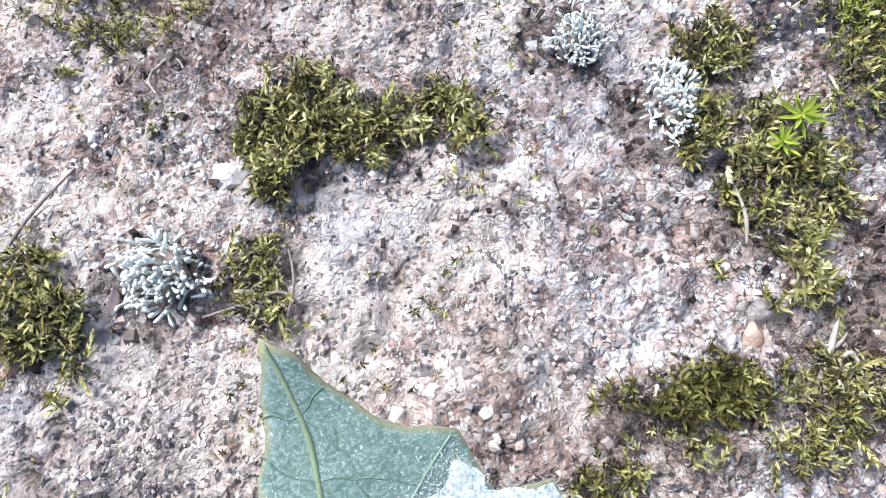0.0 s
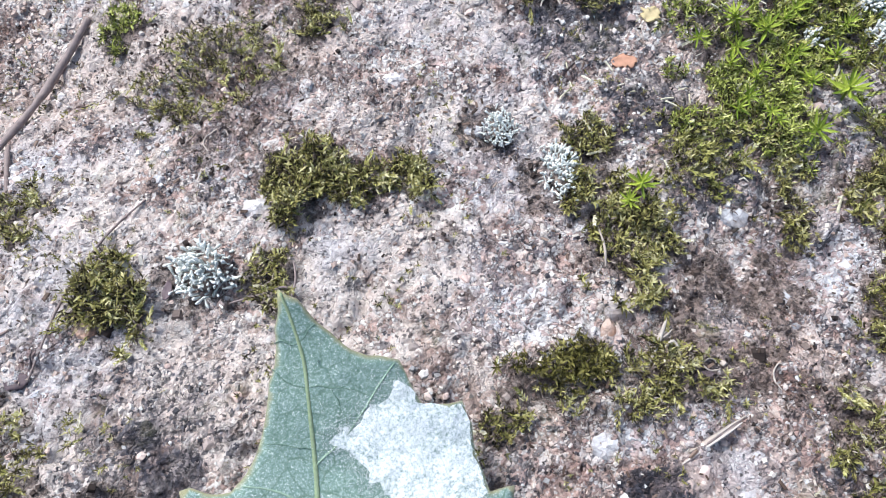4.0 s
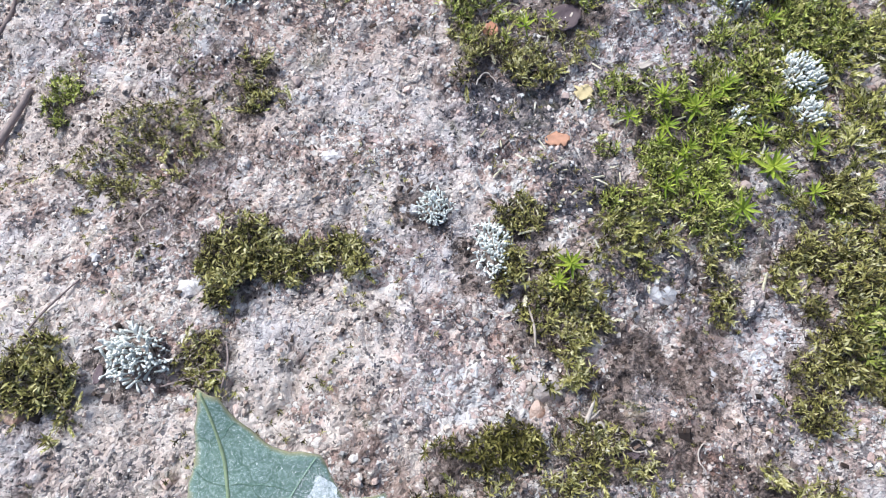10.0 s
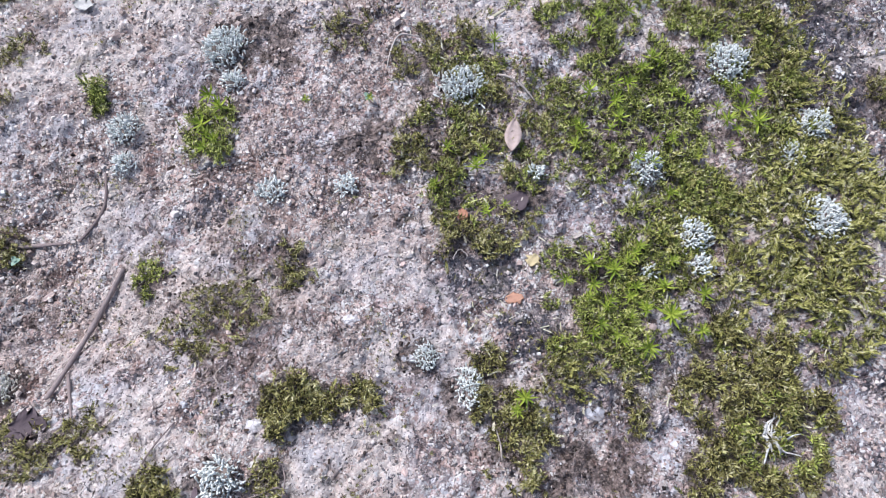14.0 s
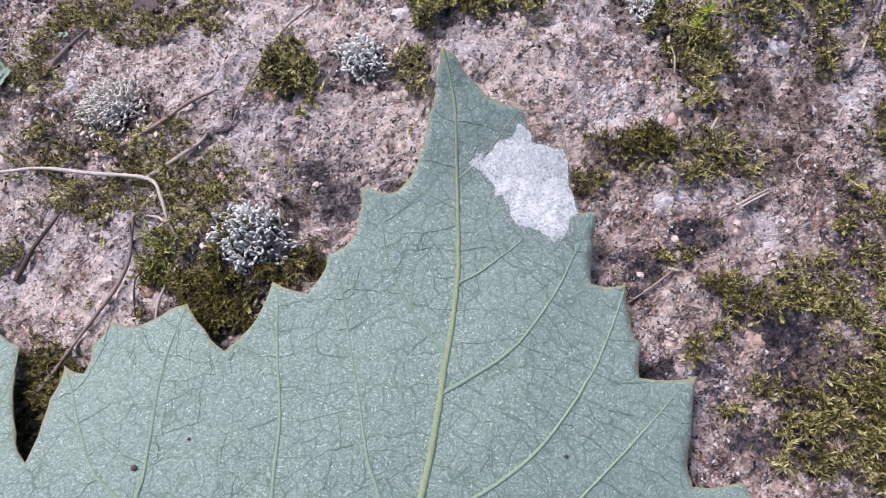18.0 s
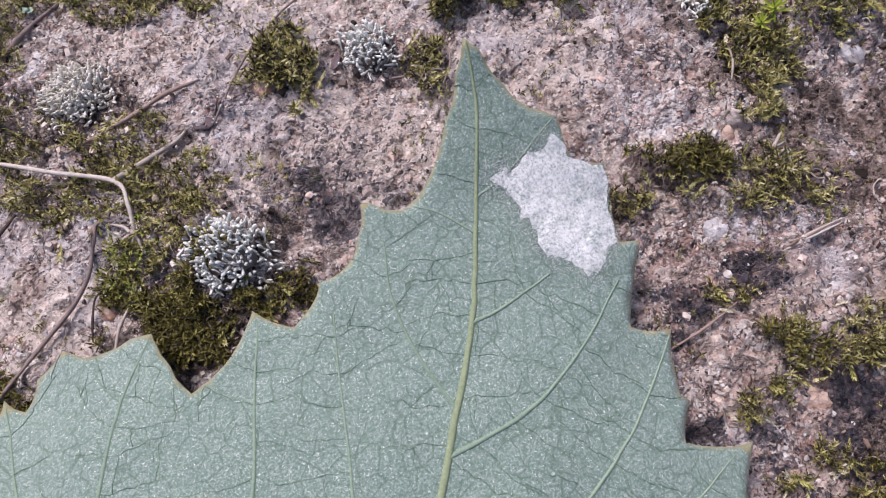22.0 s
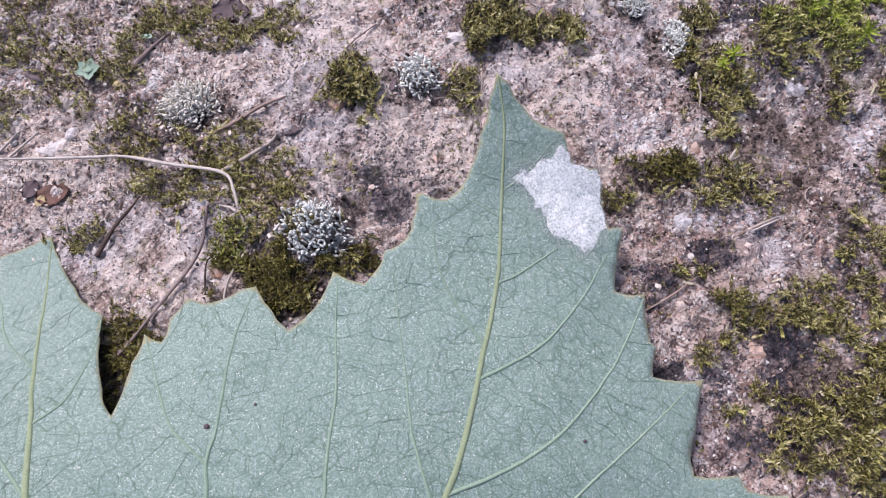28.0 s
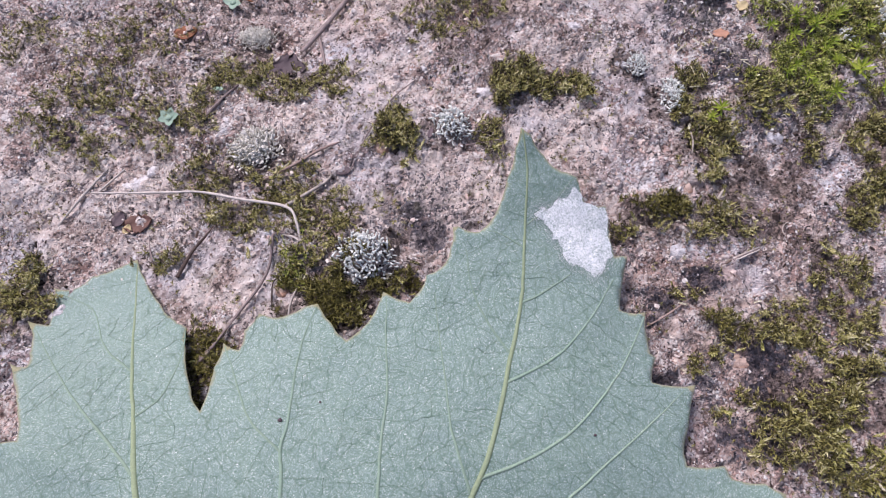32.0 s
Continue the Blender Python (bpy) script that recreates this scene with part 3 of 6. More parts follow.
def moss_area(kind, x, y, rx, ry, density=2.2, tall=1.0, tilt=0.0):
    """Notes a patch of moss, and the dark soil under it."""
    MOSS.append((kind, x, y, rx, ry, density, tall, tilt))
    zone("soil", x, y, rx * 0.9, ry * 0.9, 0.85 if density > 1.6 else 0.5 if density > 0.9 else 0.3)


# far slope
moss_area("green", 91, 117, 25, 15, 1.7)
moss_area("straw", 101, 80, 20, 15, 1.25)
moss_area("green", 71, 81, 12, 11, 2.0)
moss_area("olive", 90, 56, 10, 12, 2.4, 1.3)
moss_area("olive", 117, 151, 16, 12, 1.1)
moss_area("straw", 119, 150, 13, 10, 0.6)
moss_area("olive", 48, 136, 9, 10, 1.8)
moss_area("olive", 46, 118, 10, 8, 1.8)
moss_area("olive", 46, 100, 8, 5, 1.9)
moss_area("green", 83, 145, 9, 8, 1.6)
moss_area("green", -6.1, 137.3, 4, 8, 2.2, 1.2)
moss_area("olive", -58, 201, 14, 11, 2.0)
moss_area("olive", -11.5, 92.5, 10, 5, 1.5, 0.8)
moss_area("olive", 10, 100, 3.4, 4, 2.6)
moss_area("green", -22.7, 105.6, 2.8, 3, 2.6)
moss_area("olive", -57.5, 121.5, 6, 4, 2.0)
moss_area("olive", -67.2, 156.2, 10, 6, 1.4, 0.8)
moss_area("straw", 114, 94, 8, 9, 1.2)
moss_area("straw", 121, 132, 5, 10, 0.9)
moss_area("straw", 115, 74, 8, 8, 1.2)
moss_area("olive", 156, 150, 6, 6, 2.0)
moss_area("olive", 142, 115, 4, 6, 2.0)
moss_area("olive", 3, 197, 5, 7, 2.0)
moss_area("green", -83, 222, 5, 8, 2.0)
moss_area("green", 95, 172, 6, 4, 1.6)
moss_area("olive", -52, 168, 6, 4, 1.3)
moss_area("olive", 39, 167, 5, 6, 1.4)
moss_area("olive", 28, 152, 5, 4, 1.0, 0.8)
moss_area("straw", 128, 96, 5, 10, 1.0)
moss_area("straw", 126, 118, 5, 8, 1.0)
moss_area("straw", 104, 98, 17, 10, 1.0)
moss_area("green", 84, 97, 11, 8, 1.5)
moss_area("olive", 62, 124, 8, 9, 1.2, 0.9)
moss_area("green", 103, 133, 13, 8, 1.5)
moss_area("straw", 122, 104, 7, 12, 1.2)
moss_area("olive", 100, 66, 8, 6, 1.6)
moss_area("green", -31.8, 151.5, 1.8, 4.2, 4.5, 1.1)
moss_area("green", 52, 138, 6, 4, 1.8)
moss_area("green", 47, 127, 7, 5, 1.6)
moss_area("green", 45, 109, 6, 6, 1.5)
moss_area("green", 92, 50, 6, 5, 2.2, 1.3)
moss_area("olive", 117, 128, 5, 9, 1.4)
moss_area("olive", -113, 92, 9, 6, 0.6)
moss_area("olive", -97, 78, 9, 6, 0.7)
moss_area("olive", -84.7, 90.3, 10, 6, 0.6)
moss_area("olive", -102, 66, 8, 5, 0.8)
moss_area("olive", -61.3, 77.4, 8, 5, 1.2)
moss_area("olive", -69.4, 67.1, 6, 4, 1.2)
moss_area("olive", -45.7, 48.7, 8, 3.5, 1.3)
# round the leaf
moss_area("olive", 59.5, 72, 6, 4, 1.3)
moss_area("straw", 58, 68, 4, 3, 1.0)
moss_area("olive", 44, 73, 3.4, 2.6, 2.2)
moss_area("olive", 10, 71, 8, 4, 3.0, 1.3)
moss_area("olive", 3.5, 74, 3.5, 4, 2.8, 1.2)
moss_area("olive", 44, 60, 5.5, 7, 2.6, 1.2)
moss_area("olive", 83, 63, 3.6, 6, 2.6, 1.2)
moss_area("olive", 76, 46, 3.2, 5, 2.4)
moss_area("olive", 48, 40, 6.5, 4, 2.0)
moss_area("green", 66, 76, 9, 6, 1.2)
moss_area("olive", 60, 68, 7, 4, 0.9, 0.8)
moss_area("olive", 68, 62, 2.6, 4.5, 2.4)
moss_area("olive", 67, 33, 3, 4.5, 1.8)
moss_area("olive", 69, 27, 7, 5, 1.5)
moss_area("olive", 62, 6, 8, 8, 2.0, 1.2)
moss_area("straw", 70, -4, 6, 8, 1.5)
moss_area("deep", 33, 43.5, 6, 1.8, 2.4, 1.2)
moss_area("olive", 28, 39, 4, 2.5, 1.4)
moss_area("olive", 72, 9, 7, 8, 1.8, 1.1)
moss_area("olive", 64, -6, 8, 6, 1.6)
moss_area("olive", 66, 15, 5, 4, 1.6)
moss_area("deep", 66, 3, 7, 9, 1.5, 1.1)
moss_area("olive", 60, 21, 6, 4, 1.5)
moss_area("olive", 55, -5, 6, 5, 1.6)
moss_area("deep", 44, 18, 3, 3, 1.2)
moss_area("olive", -20.8, 59.2, 3.6, 4.6, 3.2, 1.4)
moss_area("deep", -31.7, 22.8, 9, 6, 2.4, 1.1)
moss_area("deep", -24.3, 25.4, 7, 5, 2.0)
moss_area("deep", -57, 8, 6, 7, 2.0)
moss_area("olive", -52, 42, 10, 3.6, 1.5, 1.1)
moss_area("olive", -36.3, 34.4, 7, 5, 1.2, 1.1)
moss_area("olive", -32.3, 43.1, 7, 3, 1.4, 1.0)
moss_area("olive", -60, 52, 8, 5, 1.4, 1.0)
moss_area("green", -39.7, 30.8, 3, 5, 1.4)
moss_area("olive", -71, 33, 4, 3, 1.3)
moss_area("olive", -80.3, 73.1, 8, 5, 0.8, 0.8)
moss_area("olive", -61.4, 78.5, 7, 4, 0.8, 0.8)
moss_area("olive", -95, 75, 8, 5, 0.5, 0.8)
moss_area("olive", -77.2, 64.0, 9, 5, 0.8, 0.8)
moss_area("olive", -43.1, 75.3, 9, 4.5, 1.8)
moss_area("olive", -94, 60, 7, 4, 1.0, 0.8)
moss_area("olive", -99, 25, 5, 7, 2.2, 1.2)
moss_area("olive", -2, 60, 3.6, 3, 2.4)
moss_area("olive", -12.4, 87.3, 7, 3, 1.2, 0.8)
moss_area("olive", 57, 16, 5, 3, 1.2)
moss_area("olive", 51.5, 17.5, 3.6, 2.2, 1.0)
moss_area("deep", 54, 5, 4.5, 4, 0.9)
for spot in ((35.6, 25.5, 1.3, 0.9), (39.4, 25.3, 1.0, 0.9), (44.0, 20.7, 2.0, 1.6), (44.8, 16.4, 1.4, 1.6), (38.3, 12.4, 1.0, 0.8), (38.0, 10.2, 1.1, 0.9), (42.2, 13.7, 1.0, 1.2), (41.6, 2.5, 1.2, 1.0), (47.1, 5.6, 1.8, 1.3)):
    moss_area("olive", *spot, 2.2, 0.9)

# one sheet, fine where the camera goes and coarser on to the horizon
far = np.cumsum(0.55 * 1.28 ** np.arange(1, 46))
xs = np.concatenate([-128 - far[::-1], np.arange(-128, -102, 0.7), np.arange(-102, 96, 0.5), np.arange(96, 186, 0.7), 186 + far])
ys = np.concatenate([-44 - far[::-1], np.arange(-44, -10, 0.8), np.arange(-10.4, 126.7, 0.52), np.arange(126, 236, 0.62), 236 + far])
gx, gy = np.meshgrid(xs, ys)
gz = height(gx, gy)
# further out the rock evens out into broad swells
away = np.hypot(np.maximum(np.maximum(-130 - gx, gx - 190), 0), np.maximum(np.maximum(-60 - gy, gy - 240), 0))
calm = np.exp(-(away / 220.0) ** 2)
gz = gz * calm + (1 - calm) * (-4.0 + 22.0 * rough(gx, gy, 640, 6) * np.exp(-(away / 1800.0) ** 2))
col = np.arange(len(xs) - 1)
quad = np.stack([col, col + 1, col + 1 + len(xs), col + len(xs)], 1)
ground_faces = (quad[None] + (np.arange(len(ys) - 1) * len(xs))[:, None, None]).reshape(-1, 4)
ground_mesh = mesh_of("ground", np.stack([gx, gy, gz], -1).reshape(-1, 3), ground_faces, ROCK, True)
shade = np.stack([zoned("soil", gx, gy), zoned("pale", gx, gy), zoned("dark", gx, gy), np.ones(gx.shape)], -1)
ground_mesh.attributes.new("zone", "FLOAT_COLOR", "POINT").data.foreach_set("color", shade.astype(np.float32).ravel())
ground_mesh.attributes.new("rust", "FLOAT", "POINT").data.foreach_set("value", zoned("rust", gx, gy).astype(np.float32).ravel())
ground = tagged(new("ground", ground_mesh), "weathered pink and grey granite boulder top with soil and crusts", "rock", kind="structure")

# ---- small shapes ----
ICO = bmesh.new()
bmesh.ops.create_icosphere(ICO, subdivisions=1, radius=1.0)
BALL = (np.array([v.co for v in ICO.verts]), np.array([[v.index for v in f.verts] for f in ICO.faces]))
ICO.free()


def stone_shape(seed, flat=0.65, jag=0.28):
    r = np.random.default_rng(seed)
    v = BALL[0] * (1 + r.uniform(-jag, jag, (len(BALL[0]), 1)))
    return v * np.array([1, r.uniform(0.6, 0.95), flat]), BALL[1]


def round_stone(seed, rx, ry, rz, jag=0.10):
    """A smooth-worn stone of 320 faces."""
    b = bmesh.new()
    bmesh.ops.create_icosphere(b, subdivisions=3, radius=1.0)
    v = np.array([p.co for p in b.verts])
    f = np.array([[p.index for p in q.verts] for q in b.faces])
    b.free()
    wave = rough(v[:, 0] * 3 + v[:, 2] * 2, v[:, 1] * 3 - v[:, 2], 1.1, seed) + 0.6 * rough(v[:, 0] * 3 - v[:, 2], v[:, 1] * 3, 0.5, seed + 3)
    facet = np.random.default_rng(seed + 40).normal(0, 1, (9, 3))
    facet /= np.linalg.norm(facet, axis=1, keepdims=True)
    cut = np.minimum(1.0, (0.72 + jag) / np.maximum((v @ facet.T).max(1), 0.3))
    return v * (cut * (1 + jag * wave))[:, None] * np.array([rx, ry, rz]), f


def tube(points, radii, sides=7, knots=1, seed=0, fine=8):
    """A round, tapering stem along points, with uneven thickness."""
    p = np.asarray(points, float)
    t = np.linspace(0, len(p) - 1, (len(p) - 1) * fine + 1)
    i = np.clip(t.astype(int), 0, len(p) - 2)
    u = (t - i)[:, None]
    before, after = p[np.clip(i - 1, 0, None)], p[np.clip(i + 2, None, len(p) - 1)]
    a, b = p[i], p[i + 1]
    line = 0.5 * (2 * a + (b - before) * u + (2 * before - 5 * a + 4 * b - after) * u**2 + (3 * a - before - 3 * b + after) * u**3)
    r = np.interp(t, np.arange(len(p)), radii) * (1 + 0.12 * knots * rough(t * 3.3, t * 0 + seed, 1.0, 50 + seed))
    way = np.gradient(line, axis=0)
    way /= np.linalg.norm(way, axis=1, keepdims=True) + 1e-9
    side = np.cross(way, (0.12, 0.05, 1.0))
    side /= np.linalg.norm(side, axis=1, keepdims=True) + 1e-9
    up = np.cross(side, way)
    ang = np.linspace(0, 2 * np.pi, sides, endpoint=False)
    ring = line[:, None] + r[:, None, None] * (np.cos(ang)[None, :, None] * side[:, None] + np.sin(ang)[None, :, None] * up[:, None])
    v = np.concatenate([ring.reshape(-1, 3), line[:1], line[-1:]])
    f = []
    for k in range(len(line) - 1):
        for s in range(sides):
            n = (s + 1) % sides
            q = (k * sides + s, k * sides + n, (k + 1) * sides + n, (k + 1) * sides + s)
            f += [(q[0], q[1], q[2]), (q[0], q[2], q[3])]
    last = (len(line) - 1) * sides
    for s in range(sides):
        n = (s + 1) % sides
        f += [(len(v) - 2, n, s), (len(v) - 1, last + s, last + n)]
    return v, np.array(f)


def leaflet(length, width, bend=0.3, fold=0.25):
    """One pointed moss leaf from the origin along x: a keeled blade of eight triangles."""
    s = np.array([0.0, 0.35, 0.7, 1.0])
    w = np.array([0.45, 1.0, 0.7, 0.0]) * width / 2
    z = bend * length * s**2
    v = [(length * a, 0, c - fold * b) for a, b, c in zip(s, w, z)]
    v += [(length * a, b, c) for a, b, c in zip(s[:3], w[:3], z[:3])] + [(length * a, -b, c) for a, b, c in zip(s[:3], w[:3], z[:3])]
    f = [(0, 1, 5), (0, 5, 4), (1, 2, 6), (1, 6, 5), (2, 3, 6), (0, 7, 8), (0, 8, 1), (1, 8, 9), (1, 9, 2), (2, 9, 3)]
    return np.array(v), np.array(f)


def spin(shape, about, lift, base=0.0):
    """A shape pitched up by lift, turned about the vertical and raised."""
    v, f = shape
    c, s = math.cos(lift), math.sin(lift)
    v = np.stack([v[:, 0] * c - v[:, 2] * s, v[:, 1], v[:, 0] * s + v[:, 2] * c], -1)
    c, s = math.cos(about), math.sin(about)
    return np.stack([v[:, 0] * c - v[:, 1] * s, v[:, 0] * s + v[:, 1] * c, v[:, 2] + base], -1), f


def moss_blade(length, width, about, lift, base):
    """A slender, slightly folded moss leaf of two triangles."""
    v = np.array([(0, 0, 0), (length * 0.42, width / 2, 0.06), (length * 0.42, -width / 2, 0.06), (length, 0, -0.05 * length)])
    return spin((v, np.array([(0, 2, 1), (1, 2, 3)])), about, lift, base)


def short_shoot(seed):
    """A short leafy moss shoot, about 1.6 high."""
    r = np.random.default_rng(seed)
    return merged([moss_blade(r.uniform(0.75, 1.35), 0.29, k * 2.4 + r.uniform(-0.3, 0.3), r.uniform(0.15, 1.25), 0.2 + 0.13 * k) for k in range(11)])


def feather_shoot(seed):
    """A creeping moss frond, about 4 long: a fan of close-set pointed leaves on both sides, rising at the tip."""
    r = np.random.default_rng(seed)
    lots = []
    for k in range(10):
        along, rise = 0.33 * k, 1.0 * (k / 9) ** 1.5
        for side in (-1, 1):
            v, f = moss_blade(r.uniform(0.8, 1.4) * (1.15 - 0.05 * k), 0.30, side * r.uniform(0.2, 0.8), r.uniform(0.05, 0.7), rise)
            lots.append((v + np.array([along, 0, 0]), f))
    return merged(lots)


def hair(seed):
    """A bent dead strand, about 3 long, three-sided."""
    r = np.random.default_rng(seed)
    a = r.uniform(-1, 1, 3)
    pts = [(s, 0.5 * a[0] * s * s * 0.3, 0.35 * math.sin(s * 1.1) + 0.1 * a[1]) for s in (0, 1.5, 3)]
    v = np.array([(x, y + 0.07 * math.cos(b), z + 0.07 * math.sin(b)) for x, y, z in pts for b in (0.5, 2.6, 4.7)])
    f = []
    for k in range(2):
        for s in range(3):
            n = (s + 1) % 3
            f += [(3 * k + s, 3 * k + n, 3 * k + 3 + n), (3 * k + s, 3 * k + 3 + n, 3 * k + 3 + s)]
    return v, np.array(f)


SHORT, FEATHER, HAIR = [short_shoot(k) for k in range(5)], [feather_shoot(k) for k in range(5)], [hair(k) for k in range(5)]


def scattered(x, y, rx, ry, count):
    """Places in a ragged ellipse, thinning out towards its border."""
    a, r = rng.uniform(0, 2 * np.pi, count * 3), np.sqrt(rng.uniform(0, 2.2, count * 3))
    px, py = x + rx * r * np.cos(a), y + ry * r * np.sin(a)
    keep = r + 1.3 * rough(px, py, 6, 61) + 1.7 * rough(px, py, 2.4, 62) < rng.uniform(0.3, 1.25, count * 3)
    return px[keep][:count], py[keep][:count]


def moss_patch(kind, x, y, rx, ry, density, tall, tilt):
    count = int(math.pi * rx * ry * density * {"olive": 1.22, "deep": 1.5, "green": 1.1, "straw": 0.9}[kind]) + 12
    px, py = scattered(x, y, rx, ry, count) if rx > 2.1 else (rng.normal(x, 0.55 * rx, count), rng.normal(y, 0.55 * ry, count))
    pz = base_height(px, py) + 0.6 + 1.3 * tall * np.clip(rough(px, py, 2.9, 65) + 0.3 * rough(px, py, 1.3, 66), -0.45, 1)
    lots = []
    shapes = FEATHER if kind == "straw" else SHORT
    which = rng.integers(0, len(shapes), len(px))
    for k, shape in enumerate(shapes):
        m = which == k
        n = int(m.sum())
        if not n:
            continue
        size = rng.uniform(0.6, 1.3, n) * tall * {"olive": 0.70, "deep": 0.72, "green": 0.74, "straw": 0.85}[kind]
        spread = rng.normal(-0.6, 1.9, n) if kind == "straw" else None
        lots.append(many(shape, np.stack([px[m] - x, py[m] - y, pz[m]], -1), turned(n, 0.35, spread), size))
    slots = [0] * len(lots)
    for shape, share, slot, low, high in ((FEATHER[count % 5], 0.13, 0, 0.35, 0.85), (FEATHER[(count + 1) % 5], 0.08, 1, 0.3, 0.75), (HAIR[count % 5], 0.24, 2, 0.2, 0.6), (SHORT[count % 5], 0.28, 2, 0.5, 0.8), (FEATHER[(count + 2) % 5], {"olive": 0.03, "deep": 0.01, "green": 0.04, "straw": 0.15}[kind], 3, 0.3, 0.6), (HAIR[(count + 1) % 5], 0.05, 3, 0.2, 0.5)):
        n = max(2, int(count * share))
        m = rng.integers(0, len(px), n)
        jx, jy = px[m] + rng.normal(0, 0.8, n), py[m] + rng.normal(0, 0.8, n)
        lots.append(many(shape, np.stack([jx - x, jy - y, base_height(jx, jy) + 0.5 + 0.5 * tall * (slot != 2)], -1), turned(n, 0.4), rng.uniform(low, high, n)))
        slots.append(slot)
    v, f = merged(lots)
    base = float(base_height(x, y))
    v[:, 2] -= base
    stuff = {"olive": OLIVE, "deep": SHADED_OLIVE, "green": GREEN, "straw": STRAW_MOSS}[kind]
    words = {"olive": "patch of short olive-green moss on the granite", "deep": "olive moss in a hollow, its colour darkened for shade", "green": "patch of fresh green moss on the granite",
             "straw": "mat of yellowish creeping feather moss"}[kind]
    index = np.concatenate([np.full(len(lot[1]), slot) for lot, slot in zip(lots, slots)])
    me = mesh_of("moss_patch", v, f, stuff, False, (STRAW_MOSS, DEAD, PALE_TIPS), index)
    thing("moss_patch", me, x, y, base, words, "moss", "moss patches", "stuff")


for row in MOSS:
    moss_patch(*row)


def moss_crumbs(name, x0, x1, y0, y1, count, stuff, label, shapes, size):
    """Single shoots and tiny tufts strewn in the hollows of the rock."""
    x, y = rng.uniform(x0, x1, count), rng.uniform(y0, y1, count)
    keep = rough(x, y, 11, 63) + 0.8 * rough(x, y, 3.5, 64) > rng.uniform(0.25, 0.8, count)
    x, y = x[keep], y[keep]
    lots = [many(shapes[k], np.stack([x[k::5], y[k::5], base_height(x[k::5], y[k::5]) + 0.3], -1), turned(len(x[k::5]), 0.45), rng.uniform(0.5, 1.1, len(x[k::5])) * size) for k in range(5)]
    tagged(new(name, mesh_of(name, *merged(lots), stuff)), label, "lichen" if stuff is LICHEN else "moss", kind="stuff")


moss_crumbs("moss_crumbs", 58, 130, 62, 156, 15000, GREEN, "scattered fresh green moss shoots between larger cushions", SHORT, 0.7)
moss_crumbs("moss_crumbs", -110, 170, -20, 225, 30000, OLIVE, "sparse olive moss shoots in hollows of the rock", SHORT, 0.6)


def dead_mat(x, y, rx, ry, density=3.0):
    """A mat of dead brown moss strands."""
    px, py = scattered(x, y, rx, ry, int(math.pi * rx * ry * density))
    base = float(base_height(x, y))
    lots = []
    for k, shape in enumerate(HAIR):
        qx, qy = px[k::5], py[k::5]
        lots.append(many(shape, np.stack([qx - x, qy - y, base_height(qx, qy) + 0.35 - base], -1), turned(len(qx), 0.3), rng.uniform(0.18, 0.6, len(qx))))
    v, f = merged(lots)
    thing("dead_moss_mat", mesh_of("dead_moss_mat", v, f, DEAD), x, y, base, "mat of dead brown moss strands and soil", "dead moss", "dead moss mats", "stuff")


moss_crumbs("dead_moss_crumbs", -110, 170, -20, 225, 30000, DEAD, "strewn dead moss strands on the rock", HAIR, 0.4)
for spot in ((55, 51, 10, 6), (4, 154, 8, 8), (24, 125, 8, 5), (54, 105, 8, 5), (91, 153, 9, 4), (-58.8, 104.9, 11, 8),
             (-66.9, 85.7, 12, 9), (-60, 40, 10, 7), (31, 40, 6, 4), (46, 41, 8, 5), (-41.5, 49.4, 6, 4), (-72.0, 126.5, 10, 7), (120, 110, 12, 9)):
    dead_mat(*spot)
for spot in ((-76, 188, 7, 5), (-61.3, 155.3, 7, 5), (25, 177, 8, 6), (32, 150, 7, 6), (-38.7, 136.9, 6, 5)):
    dead_mat(*spot, 2.2)
for spot in ((6, 128, 9, 7), (18, 110, 8, 5), (-55, 112, 9, 5), (-1, 102, 8, 6), (-21, 98, 9, 5), (9, 91, 6, 4)):
    dead_mat(*spot, 2.2)
for spot in ((-88, 70, 9, 7), (-92.3, 92.1, 12, 8), (-77.2, 109.2, 12, 8), (-5.2, 84.1, 9, 4), (0, 79, 9, 4), (-70.7, 74.2, 12, 8), (-48.4, 65.9, 10, 6)):
    dead_mat(*spot, 1.3)

# ---- star moss ----
STAR_LEAF = mesh_of("leaf", *leaflet(1.0, 0.17, 0.10, 0.3), STAR)
STAR_STEM = mesh_of("stem", *tube([(0, 0, -1.2), (0, 0, 0), (0.02, 0, 0.45)], (0.06, 0.06, 0.04), 5), STAR)


def star_moss(x, y, size, leaves=17, label="bright green star-shaped moss rosette"):
    ob = thing("star_moss", None, x, y, float(base_height(x, y)) + 1.8 + 0.25 * size, label, "moss", "star moss rosettes", turn=rng.uniform(0, 6.28))
    ob.rotation_euler[0], ob.rotation_euler[1] = rng.normal(0, 0.22), rng.normal(0, 0.22)
    stem = part("stem", STAR_STEM, ob)
    stem.scale = (size, size, size)
    for k in range(leaves):
        leaf = part("leaf", STAR_LEAF, ob)
        up = 0.12 + 0.85 * k / leaves + rng.normal(0, 0.07)
        long = size * rng.uniform(0.85, 1.15) * (1.05 - 0.35 * k / leaves)
        leaf.rotation_euler, leaf.scale = (0, -up, k * 2.4), (long, long, long)
        leaf.location = (0, 0, 0.0005 * k / leaves * size)


